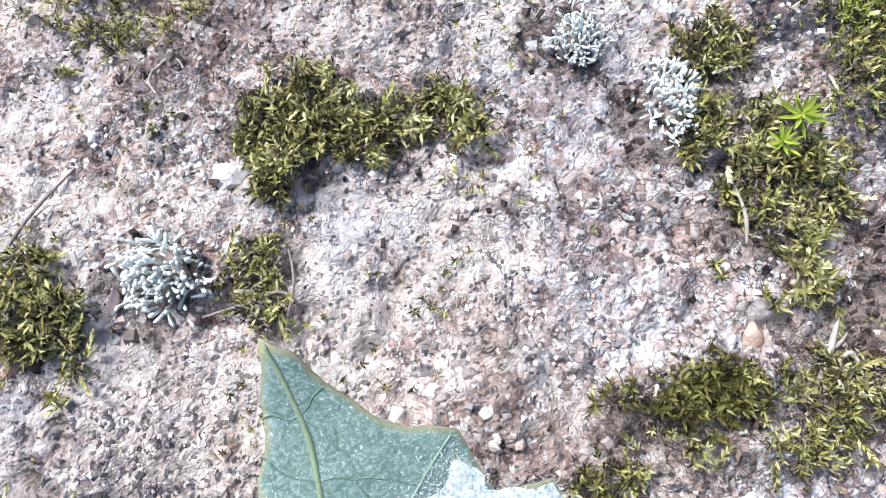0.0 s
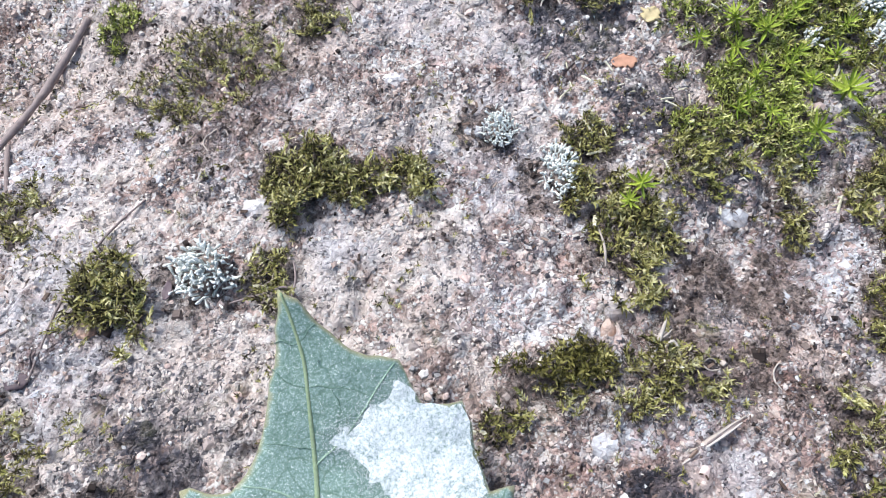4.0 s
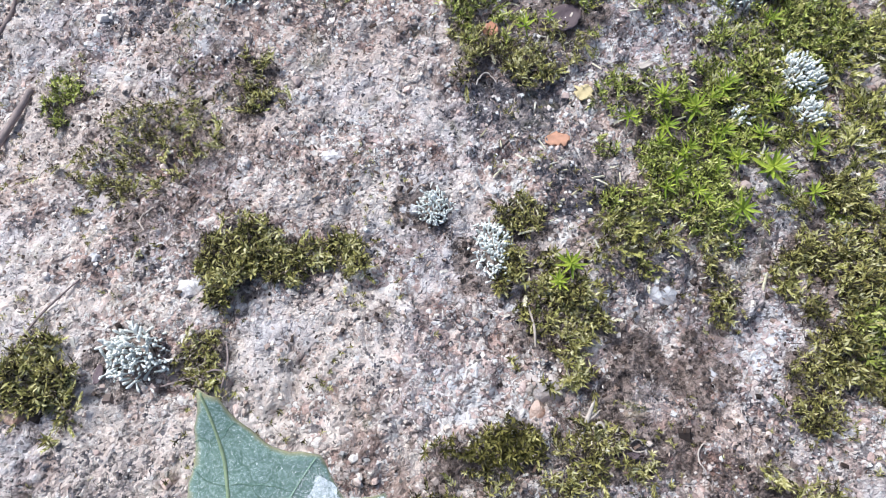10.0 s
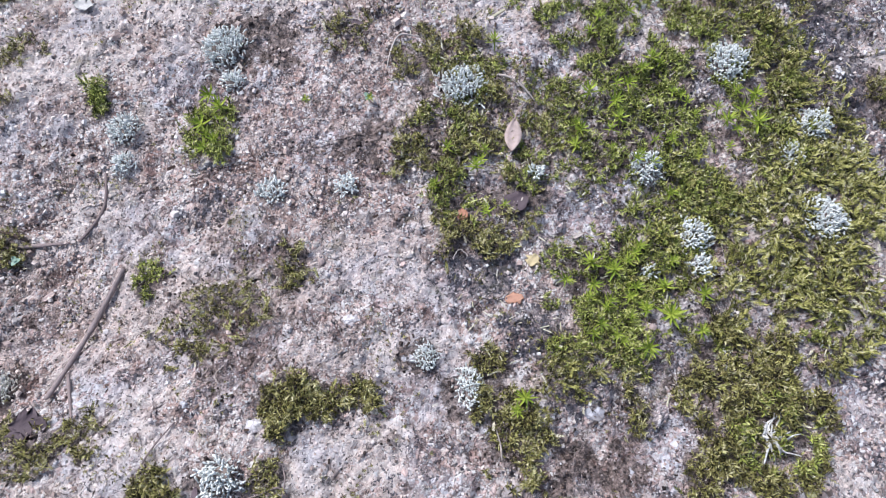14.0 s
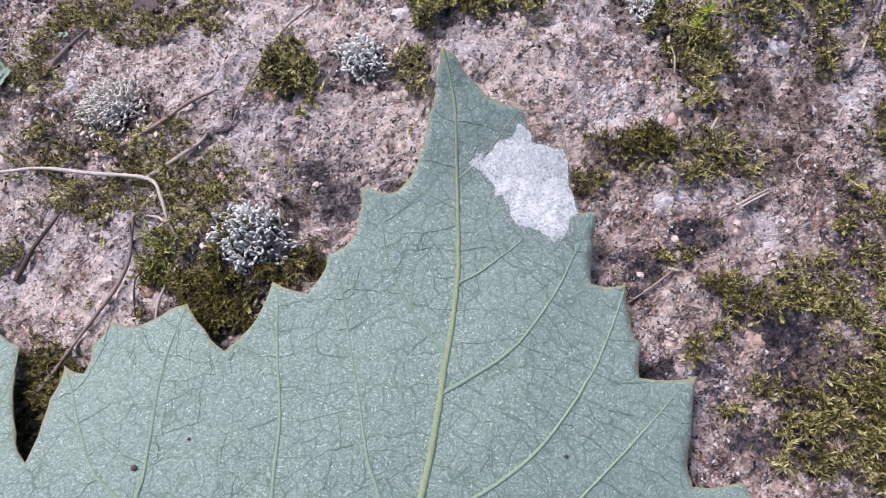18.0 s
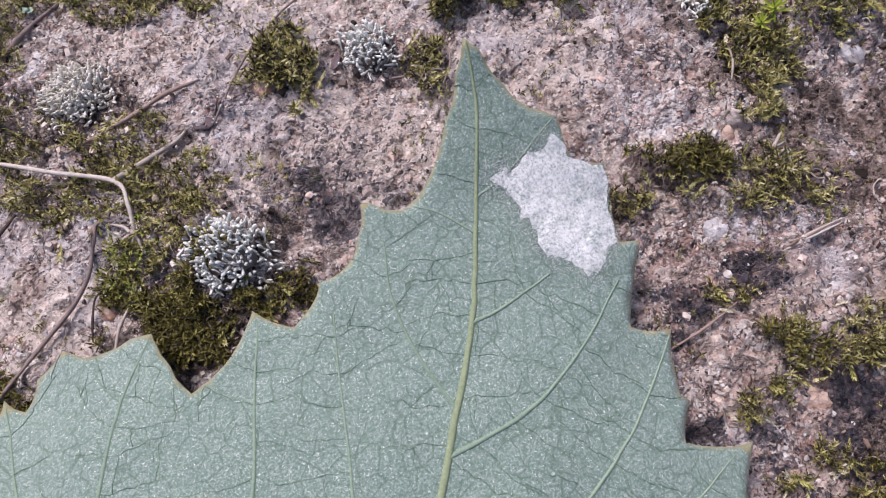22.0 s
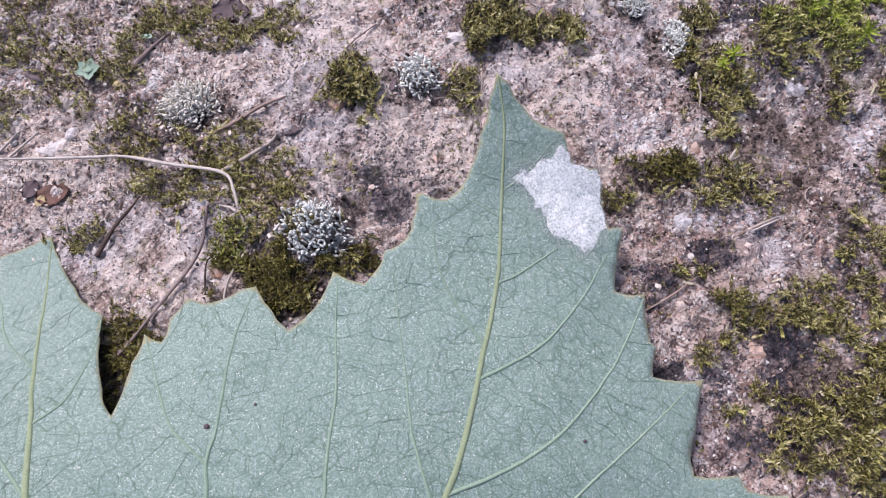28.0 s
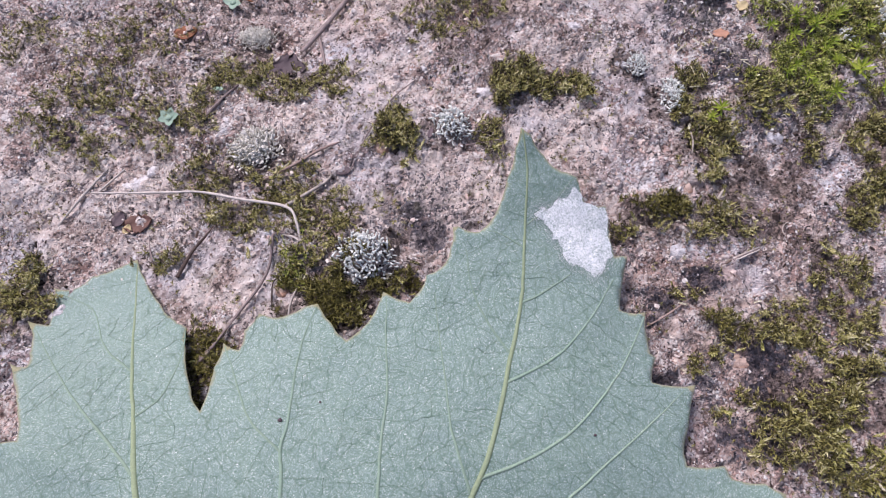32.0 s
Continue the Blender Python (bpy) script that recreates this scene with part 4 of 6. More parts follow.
for x, y, s in ((-5.1, 144.1, 2.8), (-3, 140, 2.8), (-7.2, 136.3, 2.8), (-7.2, 130.4, 2.3), (59, 141, 2.3),
                (49, 113, 2.5), (40, 111, 1.9), (89, 129, 2.5), (76, 125, 2.8), (81, 122, 2.7), (85, 126, 2.5), (81, 118, 2.4)):
    star_moss(x, y, s)
for x, y, s in ((92, 131, 2.5), (112, 119, 2.6), (110, 112, 3.1), (104, 114, 2.6), (108, 116, 2.6), (72, 117, 2.4), (68, 156, 2.1),
                (30, 134, 1.3), (16, 137, 1.4), (87, 100, 2.1), (-65, 199, 4.0), (-60, 203, 3.0), (-44, 212, 3.7), (95, 172, 2.4)):
    star_moss(x, y, s)
for x, y, s in ((67, 88, 2.8), (71, 86, 2.6), (66, 84, 2.2), (79, 75, 3.4), (73, 70, 2.8), (68, 80, 2.3), (48, 65, 2.6), (46, 63, 2.0),
                (61, 86, 1.8), (77, 90, 2.2), (80, 81, 2.3), (74, 82, 2.2), (75, 77, 2.0), (84, 71, 2.2), (87, 78, 2.4), (83, 86, 2.0)):
    star_moss(x, y, s)

for cx, cy, rx, ry, count in ((91, 117, 22, 13, 22), (71, 80, 11, 10, 14), (83, 145, 8, 7, 5), (-6.1, 137.3, 3, 7, 4), (46, 108, 8, 12, 6)):
    for k in range(count):
        a, d = rng.uniform(0, 6.28), math.sqrt(rng.uniform(0, 1))
        star_moss(cx + rx * d * math.cos(a), cy + ry * d * math.sin(a), rng.uniform(1.3, 2.3), 13, "small yellow-green star-shaped moss rosette")

# ---- lichen tufts ----


def lichen_rod(seed):
    """A knobby little branch, swollen at its tip, about one high."""
    r = np.random.default_rng(seed)
    rings = [(0.0, 0.10), (0.5, 0.14), (0.85, 0.20), (1.12, 0.14), (1.2, 0.0)]
    bend = r.uniform(-0.2, 0.2, 2)
    v, n = [], 5
    for h, w in rings[:-1]:
        v += [(bend[0] * h * h + w * math.cos(a + h), bend[1] * h * h + w * math.sin(a + h), h) for a in np.linspace(0, 2 * math.pi, n, endpoint=False)]
    v.append((bend[0] * 1.4, bend[1] * 1.4, 1.2))
    f = []
    for k in range(3):
        for s in range(n):
            t = (s + 1) % n
            f += [(k * n + s, k * n + t, k * n + n + t), (k * n + s, k * n + n + t, k * n + n + s)]
    f += [(3 * n + s, 3 * n + (s + 1) % n, 4 * n) for s in range(n)]
    return np.array(v, float), np.array(f)


RODS = [lichen_rod(k) for k in range(6)]
moss_crumbs("lichen_crumbs", -85, 70, 92, 225, 4500, LICHEN, "scattered grey-white lichen crumbs on the rock", RODS, 0.7)
moss_crumbs("lichen_crumbs", 84, 135, 62, 160, 3500, LICHEN, "scattered grey-white lichen crumbs amid the moss", RODS, 0.8)


def lichen_tuft(x, y, r, ry=None, material=None, tall=0.55, rod=0.85, label="tuft of grey-green knobby lichen on the rock"):
    """A low dome of crowded branches on a crusty base."""
    material, ry = material or LICHEN, ry or r
    base = float(base_height(x, y))
    ob = thing("lichen_tuft", None, x, y, base + 0.7, label, "lichen", "lichen tufts")
    cushion = round_stone(int(abs(x * 7 + y)), r * 0.66, ry * 0.66, r * tall * 0.26, 0.25)
    part("base", mesh_of("base", cushion[0] + np.array([0, 0, 0.1]), cushion[1], DEAD if material is LICHEN else material, True), ob)
    count = int(25 + (17 if material is LICHEN else 24) * r * ry / rod**2)
    a, d = rng.uniform(0, 2 * np.pi, count), np.sqrt(rng.uniform(0, 1, count)) * (1 + 0.18 * rng.normal(0, 1, count))
    px, py = r * d * np.cos(a), ry * d * np.sin(a)
    pz = base_height(x + px, y + py) - base + 0.1 + r * tall * 0.6 * np.clip(1 - d * d, 0, 1)
    lots, which = [], rng.integers(0, 6, count)
    gone = rough(x + px, y + py, 1.6, 68) + 0.35 * rng.normal(0, 1, count) < -0.5
    pz = np.where(gone, pz - 0.8, pz)
    lean = 0.1 + 0.6 * d + rng.normal(0, 0.32, count)
    a = a + rng.normal(0, 0.9, count) + 1.6 * rough(x + px, y + py, 2.2, 70)
    c, s, ca, sa = np.cos(lean), np.sin(lean), np.cos(a), np.sin(a)
    flat = np.array([[ca * c, -sa, ca * s], [sa * c, ca, sa * s], [-s, 0 * s, c]]).transpose(2, 0, 1) @ turned(count, 0.25)
    for k in range(6):
        m = which == k
        if m.any():
            lots.append(many(RODS[k], np.stack([px[m], py[m], pz[m]], -1), flat[m], rng.uniform(0.7, 1.35, int(m.sum())) * rod))
    v, f = merged(lots)
    part("thallus", mesh_of("thallus", v, f, material, True), ob, kind="stuff")


lichen_tuft(-25.4, 31.5, 4.8, 4.6, tall=0.7, rod=1.05, label="round tuft of grey-white knobby lichen amid olive moss")
lichen_tuft(-8.9, 62.1, 3.6, 3.4, tall=0.75, rod=1.0)
lichen_tuft(-52.0, 57.9, 5.4, 4.2, CRUMB_LICHEN, 0.7, 0.95, "buff-grey crumbly lichen cushion beside a twig")
lichen_tuft(-56.1, 89.4, 4.0, 3.0, CRUMB_LICHEN, 0.6, 0.6, "buff-grey crumbly lichen cushion on soil")
lichen_tuft(38.5, 69, 2.3, 3.8, tall=0.7, rod=0.85, label="long hanging tuft of pale grey lichen")
lichen_tuft(31.5, 76.5, 2.2, 2.3, tall=0.6, rod=0.65)
for x, y, r in ((-74, 195, 4.0), (-1, 156, 4.8), (0, 147, 2.2), (-26.6, 141.9, 3.4), (-27.2, 133.6, 2.6), (50, 133, 4.6), (109, 128, 4.4),
                (84, 107, 3.3), (90, 91, 3.4), (89, 84, 2.0), (124, 111, 3.6), (116, 105, 2.5), (117, 89, 4.4), (61, 110, 1.5)):
    lichen_tuft(x, y, r, tall=0.75, rod=0.95)
for x, y, r in ((22, 115, 2.1), (6, 117, 2.6), (-68.6, 116.3, 4.0), (77, 158, 2.4), (66, 174, 3.2), (124, 159, 2.7), (-60.2, 156.3, 2.5), (78, 85, 1.3)):
    lichen_tuft(x, y, r, tall=0.55, rod=0.95)


def white_root_lichen(x, y, r):
    """Splayed white branching strands."""
    base = float(base_height(x, y)) + 1.6
    ob = thing("branching_lichen", None, x, y, base, "white branching lichen strands splayed over moss", "lichen")
    for k in range(24):
        a, b = rng.uniform(-0.7, 3.9) if k < 18 else rng.uniform(3.9, 5.6), rng.uniform(0.35, 1.25) * r
        path, h = [(rng.normal(0, 0.5), rng.normal(0, 0.3), 0.0)], 0.4
        for step in range(4):
            a, h = a + rng.normal(0, 0.45), h + rng.normal(-0.1, 0.35)
            path.append((path[-1][0] + 0.25 * b * math.cos(a), path[-1][1] + 0.2 * b * math.sin(a), h))
        part("strand", mesh_of("strand", *tube(path, (0.24, 0.27, 0.2, 0.14, 0.06), 5, 1.8, k, 4), BLEACHED, True), ob)


white_root_lichen(90, 49.5, 6.4)

# ---- stones set in the surface ----


def stone(x, y, rx, ry, rz, material, label, sink=0.58, turn=0.0, seed=1, jag=0.2):
    me = mesh_of("stone", *round_stone(seed, rx, ry, rz, jag), material)
    thing("stone", me, x, y, float(base_height(x, y)) + rz * (1 - 2 * sink) * 0.6 + 0.1, label, "stone", turn=turn)


stone(60, 60.5, 2.5, 1.8, 0.9, QUARTZ, "milky bluish-white quartz pebble set in granite", 0.55, seed=3, jag=-0.02)
stone(41.0, 50.6, 4.0, 3.1, 1.3, GREYSTONE, "angular grey and pink feldspar crystal beside moss", 0.6, seed=4, jag=0.02)
stone(39.6, 47.6, 2.0, 1.5, 0.9, FELDSPAR, "orange-beige crystal beside a larger one", 0.55, 0.5, seed=5, jag=0.03)
stone(63.5, 47, 2.0, 3.2, 0.5, QUARTZ, "flat whitish stone flake in brown soil", 1.15, turn=0.35, seed=6, jag=0.02)
stone(73, 39, 1.5, 3.6, 0.5, QUARTZ, "long whitish stone flake in the granite", 1.15, turn=0.2, seed=7, jag=0.02)
stone(37, 34.1, 1.7, 1.6, 0.8, QUARTZ, "pale grey stone beside the leaf edge", 0.7, seed=9)
stone(-2, 70, 2.0, 1.4, 1.0, CRUST, "white crystal lump beside moss", seed=10)
stone(1.5, 69.5, 1.1, 0.9, 0.8, BROWN_LEAF, "small dark reddish pebble", seed=11)
stone(-15.8, 76.6, 1.2, 0.9, 0.8, QUARTZ, "small white angular pebble", turn=0.6, seed=12)
stone(18, 86.5, 2.0, 1.3, 0.8, CRUST, "pale flat crystal in granite", seed=13)
stone(-92, 21.5, 2.4, 1.5, 1.4, CRUST, "white pebble at the leaf's side lobe", turn=0.9, seed=14)
stone(-23.6, 57.0, 1.8, 1.6, 0.9, FELDSPAR, "cream-coloured pebble beside a moss cushion", seed=15)
stone(-43, 26, 1.5, 1.8, 1.0, FELDSPAR, "beige oval pebble beside thin stem", seed=16)
stone(-20.3, 23.8, 0.9, 0.8, 0.7, FELDSPAR, "tiny pink-beige pebble in dark moss", seed=17)
stone(28, 77, 1.6, 1.2, 0.8, QUARTZ, "grey crystal beside lichen", seed=18)
stone(47, 12, 1.8, 1.5, 0.8, FELDSPAR, "pink stone among granite grains", seed=19)
stone(55, 17, 1.8, 2.2, 0.8, QUARTZ, "pale grey crystal among granite grains", seed=20)
stone(24, 181, 2.6, 1.8, 1.0, QUARTZ, "pale grey stone on the rock", seed=21)
stone(-66.8, 63.5, 1.3, 0.8, 0.7, YELLOW, "yellow-tan seed beside a twig", 0.1, 0.3, 22, 0.04)
stone(-71.5, 70.6, 0.9, 0.7, 0.6, FELDSPAR, "small cream pebble on soil", seed=23)
stone(-79, 52, 3.6, 2.2, 1.1, CRUST, "chalky white crust on the granite", 0.85, 0.3, 24, 0.12)
stone(-82.5, 50.8, 1.8, 1.4, 0.9, CRUST, "small lump of chalky white crust", 0.6, 0.3, 25, 0.15)
stone(-76.5, 54.5, 1.6, 1.2, 0.9, CRUST, "small lump of chalky white crust", 0.6, 0.9, 26, 0.15)
stone(115, 160, 1.6, 1.3, 0.8, YELLOW, "round tan pebble in moss", seed=26)
stone(-71.4, 148.3, 2.4, 1.6, 0.9, CRUST, "white lump of crystal on the rock", seed=27)

# ---- twigs, stems and straws ----


def stem(name, points, radii, material, label, lift=0.3, sides=8):
    """A stem laid over the ground; points are x, y and height above the ground."""
    pts = np.array([(x, y, float(base_height(x, y)) + lift + h) for x, y, h in points])
    centre = pts.mean(0)
    pts[1:-1] += rng.normal(0, 0.09, (len(pts) - 2, 3))
    v, f = tube(pts - centre, radii, sides, 1.8, int(abs(centre[0])) % 17)
    return thing(name, mesh_of(name, v, f, material, True), *centre, label, "twig")


fork = stem("forked_stem", ((-89.5, 49.1, 1.5), (-81.3, 48.5, 2.5), (-70.8, 48.4, 2.6), (-63.5, 48.0, 2.6), (-53.0, 45.2, 2.6), (-43.1, 43.1, 2.5), (-40.2, 39.1, 2.0), (-39.2, 34.2, 0.5)),
            (0.2, 0.27, 0.3, 0.32, 0.33, 0.38, 0.27, 0.18), STRAW, "dry pale forked plant stem arched over moss")
branch = tube(np.array([(-43.1, 43.1, 2.7), (-37.9, 46.7, 2.3), (-34.9, 49.0, 2.1), (-33.3, 52.6, 1.2)]) + np.array([0, 0, float(base_height(-43.1, 43.1))]) - np.array(fork.location) * 1000, (0.42, 0.34, 0.3, 0.22), 7, 1, 3)
part("side_branch", mesh_of("side_branch", *branch, STRAW, True), fork)
for tip in (((-39.3, 35.3), (-39.8, 34.1), (-39.6, 32.7)), ((-39.6, 35.3), (-40.9, 36.3), (-43.2, 37.0)), ((-39.5, 34.9), (-40.7, 34.6), (-42.0, 33.0)), ((-39.3, 35.5), (-38.4, 34.2), (-37.9, 32.8))):
    path = np.array([(x, y, float(base_height(x, y)) + 2.0 - 0.4 * k) for k, (x, y) in enumerate(tip)]) - np.array(fork.location) * 1000
    part("tine", mesh_of("tine", *tube(path, (0.26, 0.24, 0.1), 6, 1, 3), STRAW, True), fork)
stem("wiry_twig", ((-42.8, 37.4, 0.9), (-45.4, 37.3, 1.0), (-45.5, 34.2, 1.0), (-45.7, 30.4, 1.1), (-47.6, 26.2, 1.2), (-50.8, 21.0, 1.5), (-53.6, 15.8, 1.5), (-57.0, 11.6, 1.4), (-63.4, 5.9, 1.0)),
     (0.16, 0.24, 0.34, 0.3, 0.26, 0.26, 0.28, 0.34, 0.4), TWIG, "thin grey wiry stem running under the leaf")
stem("wiry_twig", ((-52.0, 18.9, 1.2), (-55.5, 13.9, 1.2), (-59.2, 10.3, 1.1), (-63.9, 6.7, 0.8)), (0.1, 0.22, 0.3, 0.3), TWIG, "second strand of a grey wiry stem")
stem("thin_root", ((-42.5, 28.6, 0.5), (-44.6, 27.6, 0.8), (-44.9, 24.5, 0.6), (-44.6, 21.5, 0.3)), (0.1, 0.15, 0.18, 0.12), DARK_TWIG, "thin dark rootlet at the leaf edge")
stem("straight_twig", ((-52.6, 48.9, 0.6), (-42.6, 52.8, 1.0), (-37.0, 55.4, 0.9), (-32.8, 57.6, 0.5)), (0.18, 0.34, 0.3, 0.2), RED_TWIG, "straight reddish-brown twig beside lichen")
stem("short_twig", ((-65.8, 64.6, 0.4), (-61.7, 70.4, 0.8), (-57.3, 76.4, 0.3)), (0.34, 0.38, 0.3), TWIG, "short brown twig lying on soil")
stem("grass_straw", ((-96.5, 41.7, 0.3), (-91.5, 48.5, 0.9), (-87.3, 55.5, 0.4)), (0.28, 0.34, 0.2), STRAW, "pale dry grass straw crossing a stem")
stem("grass_straw", ((-89, 49.2, 0.4), (-83.1, 55, 0.8)), (0.24, 0.2), STRAW, "pale dry grass straw beside a stem")
stem("thick_stick", ((-44.7, 84.5, 0.4), (-41.3, 90.5, 0.9), (-37.1, 97.6, 1.0), (-33.0, 103.9, 1.0), (-28.7, 109.5, 0.9)), (0.5, 0.55, 0.55, 0.58, 0.5), TWIG, "weathered grey-brown stick on the rock", 0.5, 10)
stem("short_twig", ((-38.3, 79.0, 0.2), (-39.5, 83.9, 0.6), (-41.2, 89.4, 0.4)), (0.35, 0.4, 0.35), TWIG, "thin brown twig under a stick")
splinter = thing("wood_splinter", None, 49.4, 33.2, float(base_height(49.4, 33.2)) + 0.9, "bleached grey splinter of rotten wood on the rock", "splinter")
for k in range(6):
    a, b, off = rng.uniform(-5.2, -2.5), rng.uniform(2.5, 5.0), rng.normal(0, 0.28)
    path = [(a, 0.42 * a + 1.3 * off, 0.1 * (k % 3)), (0.3 * a, 0.13 * a + off, 0.15 + 0.12 * (k % 3)), (0.5 * b, 0.22 * b + off, 0.15 + 0.1 * (k % 2)), (b, 0.42 * b + 0.7 * off, 0.05)]
    part("fibre", mesh_of("fibre", *tube(path, (0.08, 0.2, 0.18, 0.06), 5, 2.5, k, 5), STRAW if k % 2 else TWIG), splinter)
stem("rusty_needle", ((29, 18.5, 0.5), (33.5, 21, 0.7), (38.5, 24.5, 0.4)), (0.14, 0.19, 0.1), RED_TWIG, "rust-coloured dry needle at the leaf edge")
stem("white_straw", ((84.3, 168, 0.4), (80.5, 162.5, 0.7), (78.4, 160, 0.5), (75.9, 157, 0.3)), (0.32, 0.4, 0.3, 0.22), BLEACHED, "bleached white straw on the rock")
stem("white_straw", ((59.8, 160.4, 0.4), (63.0, 162.4, 0.7), (66.9, 163.8, 0.4)), (0.3, 0.5, 0.4), BLEACHED, "short bleached straw piece")
stem("curved_stem", ((34.6, 141.2, 0.4), (36.5, 145.5, 1.0), (39, 148.3, 1.4), (43.3, 147.1, 0.8)), (0.18, 0.24, 0.22, 0.12), STRAW, "curved tan stem in moss")
stem("curved_stem", ((56.7, 134.5, 0.6), (60, 133, 1.2), (62.3, 130.8, 1.2), (65, 126.5, 0.5)), (0.2, 0.3, 0.28, 0.2), STRAW, "crooked tan stem in moss")
stem("dark_twig", ((-53.6, 121.2, 0.3), (-47.5, 120.3, 0.6), (-42.0, 119.6, 0.3)), (0.4, 0.5, 0.35), TWIG, "short dark twig on the rock")
stem("dark_twig", ((-61.3, 127.2, 0.3), (-56.1, 124.9, 0.6), (-51.5, 122.2, 0.3)), (0.4, 0.5, 0.35), DARK_TWIG, "short dark twig on the rock")
stem("rusty_needle", ((-77.2, 106.6, 0.3), (-67.7, 104.0, 0.5), (-58.0, 100.8, 0.3)), (0.2, 0.28, 0.18), RUST, "long rust-coloured needle on soil")
stem("fallen_stem", ((41.5, 61, 0.5), (41.6, 57.5, 1.4), (41.2, 54, 0.4)), (0.13, 0.18, 0.12), STRAW, "pale dead stem hanging below moss")
stem("fallen_stem", ((-39.3, 26.9, 0.5), (-40.5, 23, 1.5), (-41, 19, 0.8)), (0.25, 0.25, 0.2), STRAW, "pale dead stem in dark moss")
stem("thin_root", ((-6, 57.5, 0.2), (-2, 58, 0.8), (1, 58.5, 0.9), (2.6, 57, 0.3)), (0.12, 0.16, 0.14, 0.1), TWIG, "thin pale root curled at the leaf tip")
stem("thin_root", ((1.2, 55.5, 0.2), (2.6, 59, 1.1), (2.4, 62, 0.4)), (0.12, 0.15, 0.1), TWIG, "thin pale root beside the leaf tip")
stem("rotten_twig", ((-59.8, 41.2, 0.3), (-61.5, 38.6, 0.5), (-64.2, 34.6, 0.6), (-66.5, 29.1, 0.4)), (0.12, 0.25, 0.4, 0.4), DARK_TWIG, "dark rotten stem in a crevice beside the leaf")
stem("thin_root", ((-75.2, 39, 0.2), (-74.0, 35, 0.6), (-71.2, 29.2, 0.3)), (0.15, 0.2, 0.14), TWIG, "thin brown root beside the leaf lobe")
stem("bark_strip", ((-39.8, 119.5, 0.2), (-33.0, 124.7, 0.4), (-31.6, 132.9, 0.3)), (0.3, 0.4, 0.3), TWIG, "thin curved brown bark strip")
stem("thin_root", ((-30.3, 50.9, 0.2), (-26.7, 60.0, 0.6), (-22.1, 68.6, 0.7), (-17.2, 74.0, 0.3)), (0.12, 0.18, 0.16, 0.1), TWIG, "thin dry root winding over the rock")


def curl(x, y, r, label, turns=1.15, flat=1.0):
    pts = [(x + r * math.cos(a) * (1 + 0.1 * a), y + flat * r * math.sin(a), 0.4 + 0.15 * a) for a in np.linspace(0.3, 0.3 + turns * 6.28, 9)]
    stem("curled_root", pts, [0.11] * 9, STRAW, label, 0.2, 6)


curl(59.8, 38.8, 0.9, "pale curled root fibre on soil", 0.6, 1.9)
curl(51.5, 41.5, 0.8, "small pale root curl", 0.8)
curl(42, 94, 1.3, "curled tan root fibre in moss", 0.42, 1.7)
curl(-62.9, 42.6, 0.9, "pale curled root fibre on soil", 0.45, 1.5)
curl(-6.7, 80.6, 1.5, "pale curled root fibre in dead moss", 0.6, 1.3)
for k, pts in enumerate((((44, 42.5, 0.4), (46, 45.5, 1.0), (48, 48.5, 0.5)), ((46, 44, 0.4), (47.5, 45, 1.0), (48.2, 43.2, 0.5)), ((45, 46.5, 0.5), (46.5, 45.6, 0.9), (48, 46.5, 0.5)))):
    stem("frayed_fibre", pts, (0.12, 0.34 - 0.07 * k, 0.09), STRAW, "frayed bleached plant fibre on moss")

# ---- leaf scraps ----


def scrap(x, y, long, wide, material, label, turn=0.0, point=1.0, lift=0.5, curl_up=0.25, name="leaf_scrap", ragged=0.12):
    """A thin, curled leaf or chip with real thickness."""
    n, m = 11, 5
    s = np.linspace(0, 1, n)
    half = 0.5 * wide * np.sin(np.pi * np.clip(s * 0.96 + 0.03, 0, 1)) ** point
    v = []
    for layer in (0.0, -0.18):
        for k in range(n):
            for q in np.linspace(-1, 1, m):
                w = half[k] * (1 + ragged * rng.normal() * (abs(q) == 1))
                v.append(((s[k] - 0.5) * long, q * w, layer + curl_up * wide * q * q * 0.5 + 0.25 * curl_up * long * (2 * s[k] - 1) ** 2))
    f, half_count = [], n * m
    for k in range(n - 1):
        for q in range(m - 1):
            a = k * m + q
            f += [(a, a + m, a + m + 1, a + 1), (half_count + a, half_count + a + 1, half_count + a + m + 1, half_count + a + m)]
    edge = [k * m for k in range(n)] + [(n - 1) * m + q for q in range(1, m)] + [k * m + m - 1 for k in range(n - 2, -1, -1)] + list(range(m - 2, 0, -1))
    for a, b in zip(edge, edge[1:] + edge[:1]):
        f.append((b, a, half_count + a, half_count + b))
    me = mesh_of(name, np.array(v), np.array(f), material, True)
    return thing(name, me, x, y, float(base_height(x, y)) + lift, label, "leaf scrap", turn=turn)


dry = scrap(58, 118.5, 8.0, 3.6, DRY_LEAF, "dry pinkish-tan pointed leaf on moss", 1.25, 0.9, 2.6, name="dry_leaf", ragged=0.03)
part("stalk", mesh_of("stalk", *tube([(3.6, 0, 0.6), (5.5, -0.4, 1.0), (8.0, -2.0, 0.7)], (0.2, 0.16, 0.1), 6), DRY_LEAF, True), dry)
scrap(50.5, 84.5, 3.6, 2.0, ORANGE, "dull orange-brown leaf chip on grey grains", -0.1, 0.4, 0.8, 0.1, name="leaf_chip", ragged=0.3)
scrap(44, 103.5, 2.4, 2.0, ORANGE, "orange leaf chip on moss", 0.3, 0.4, 1.3, name="leaf_chip", ragged=0.25)
scrap(56, 91.5, 2.8, 2.0, YELLOW, "pale yellow husk at the edge of green moss", 0.7, 0.4, 1.0, name="husk", ragged=0.3)
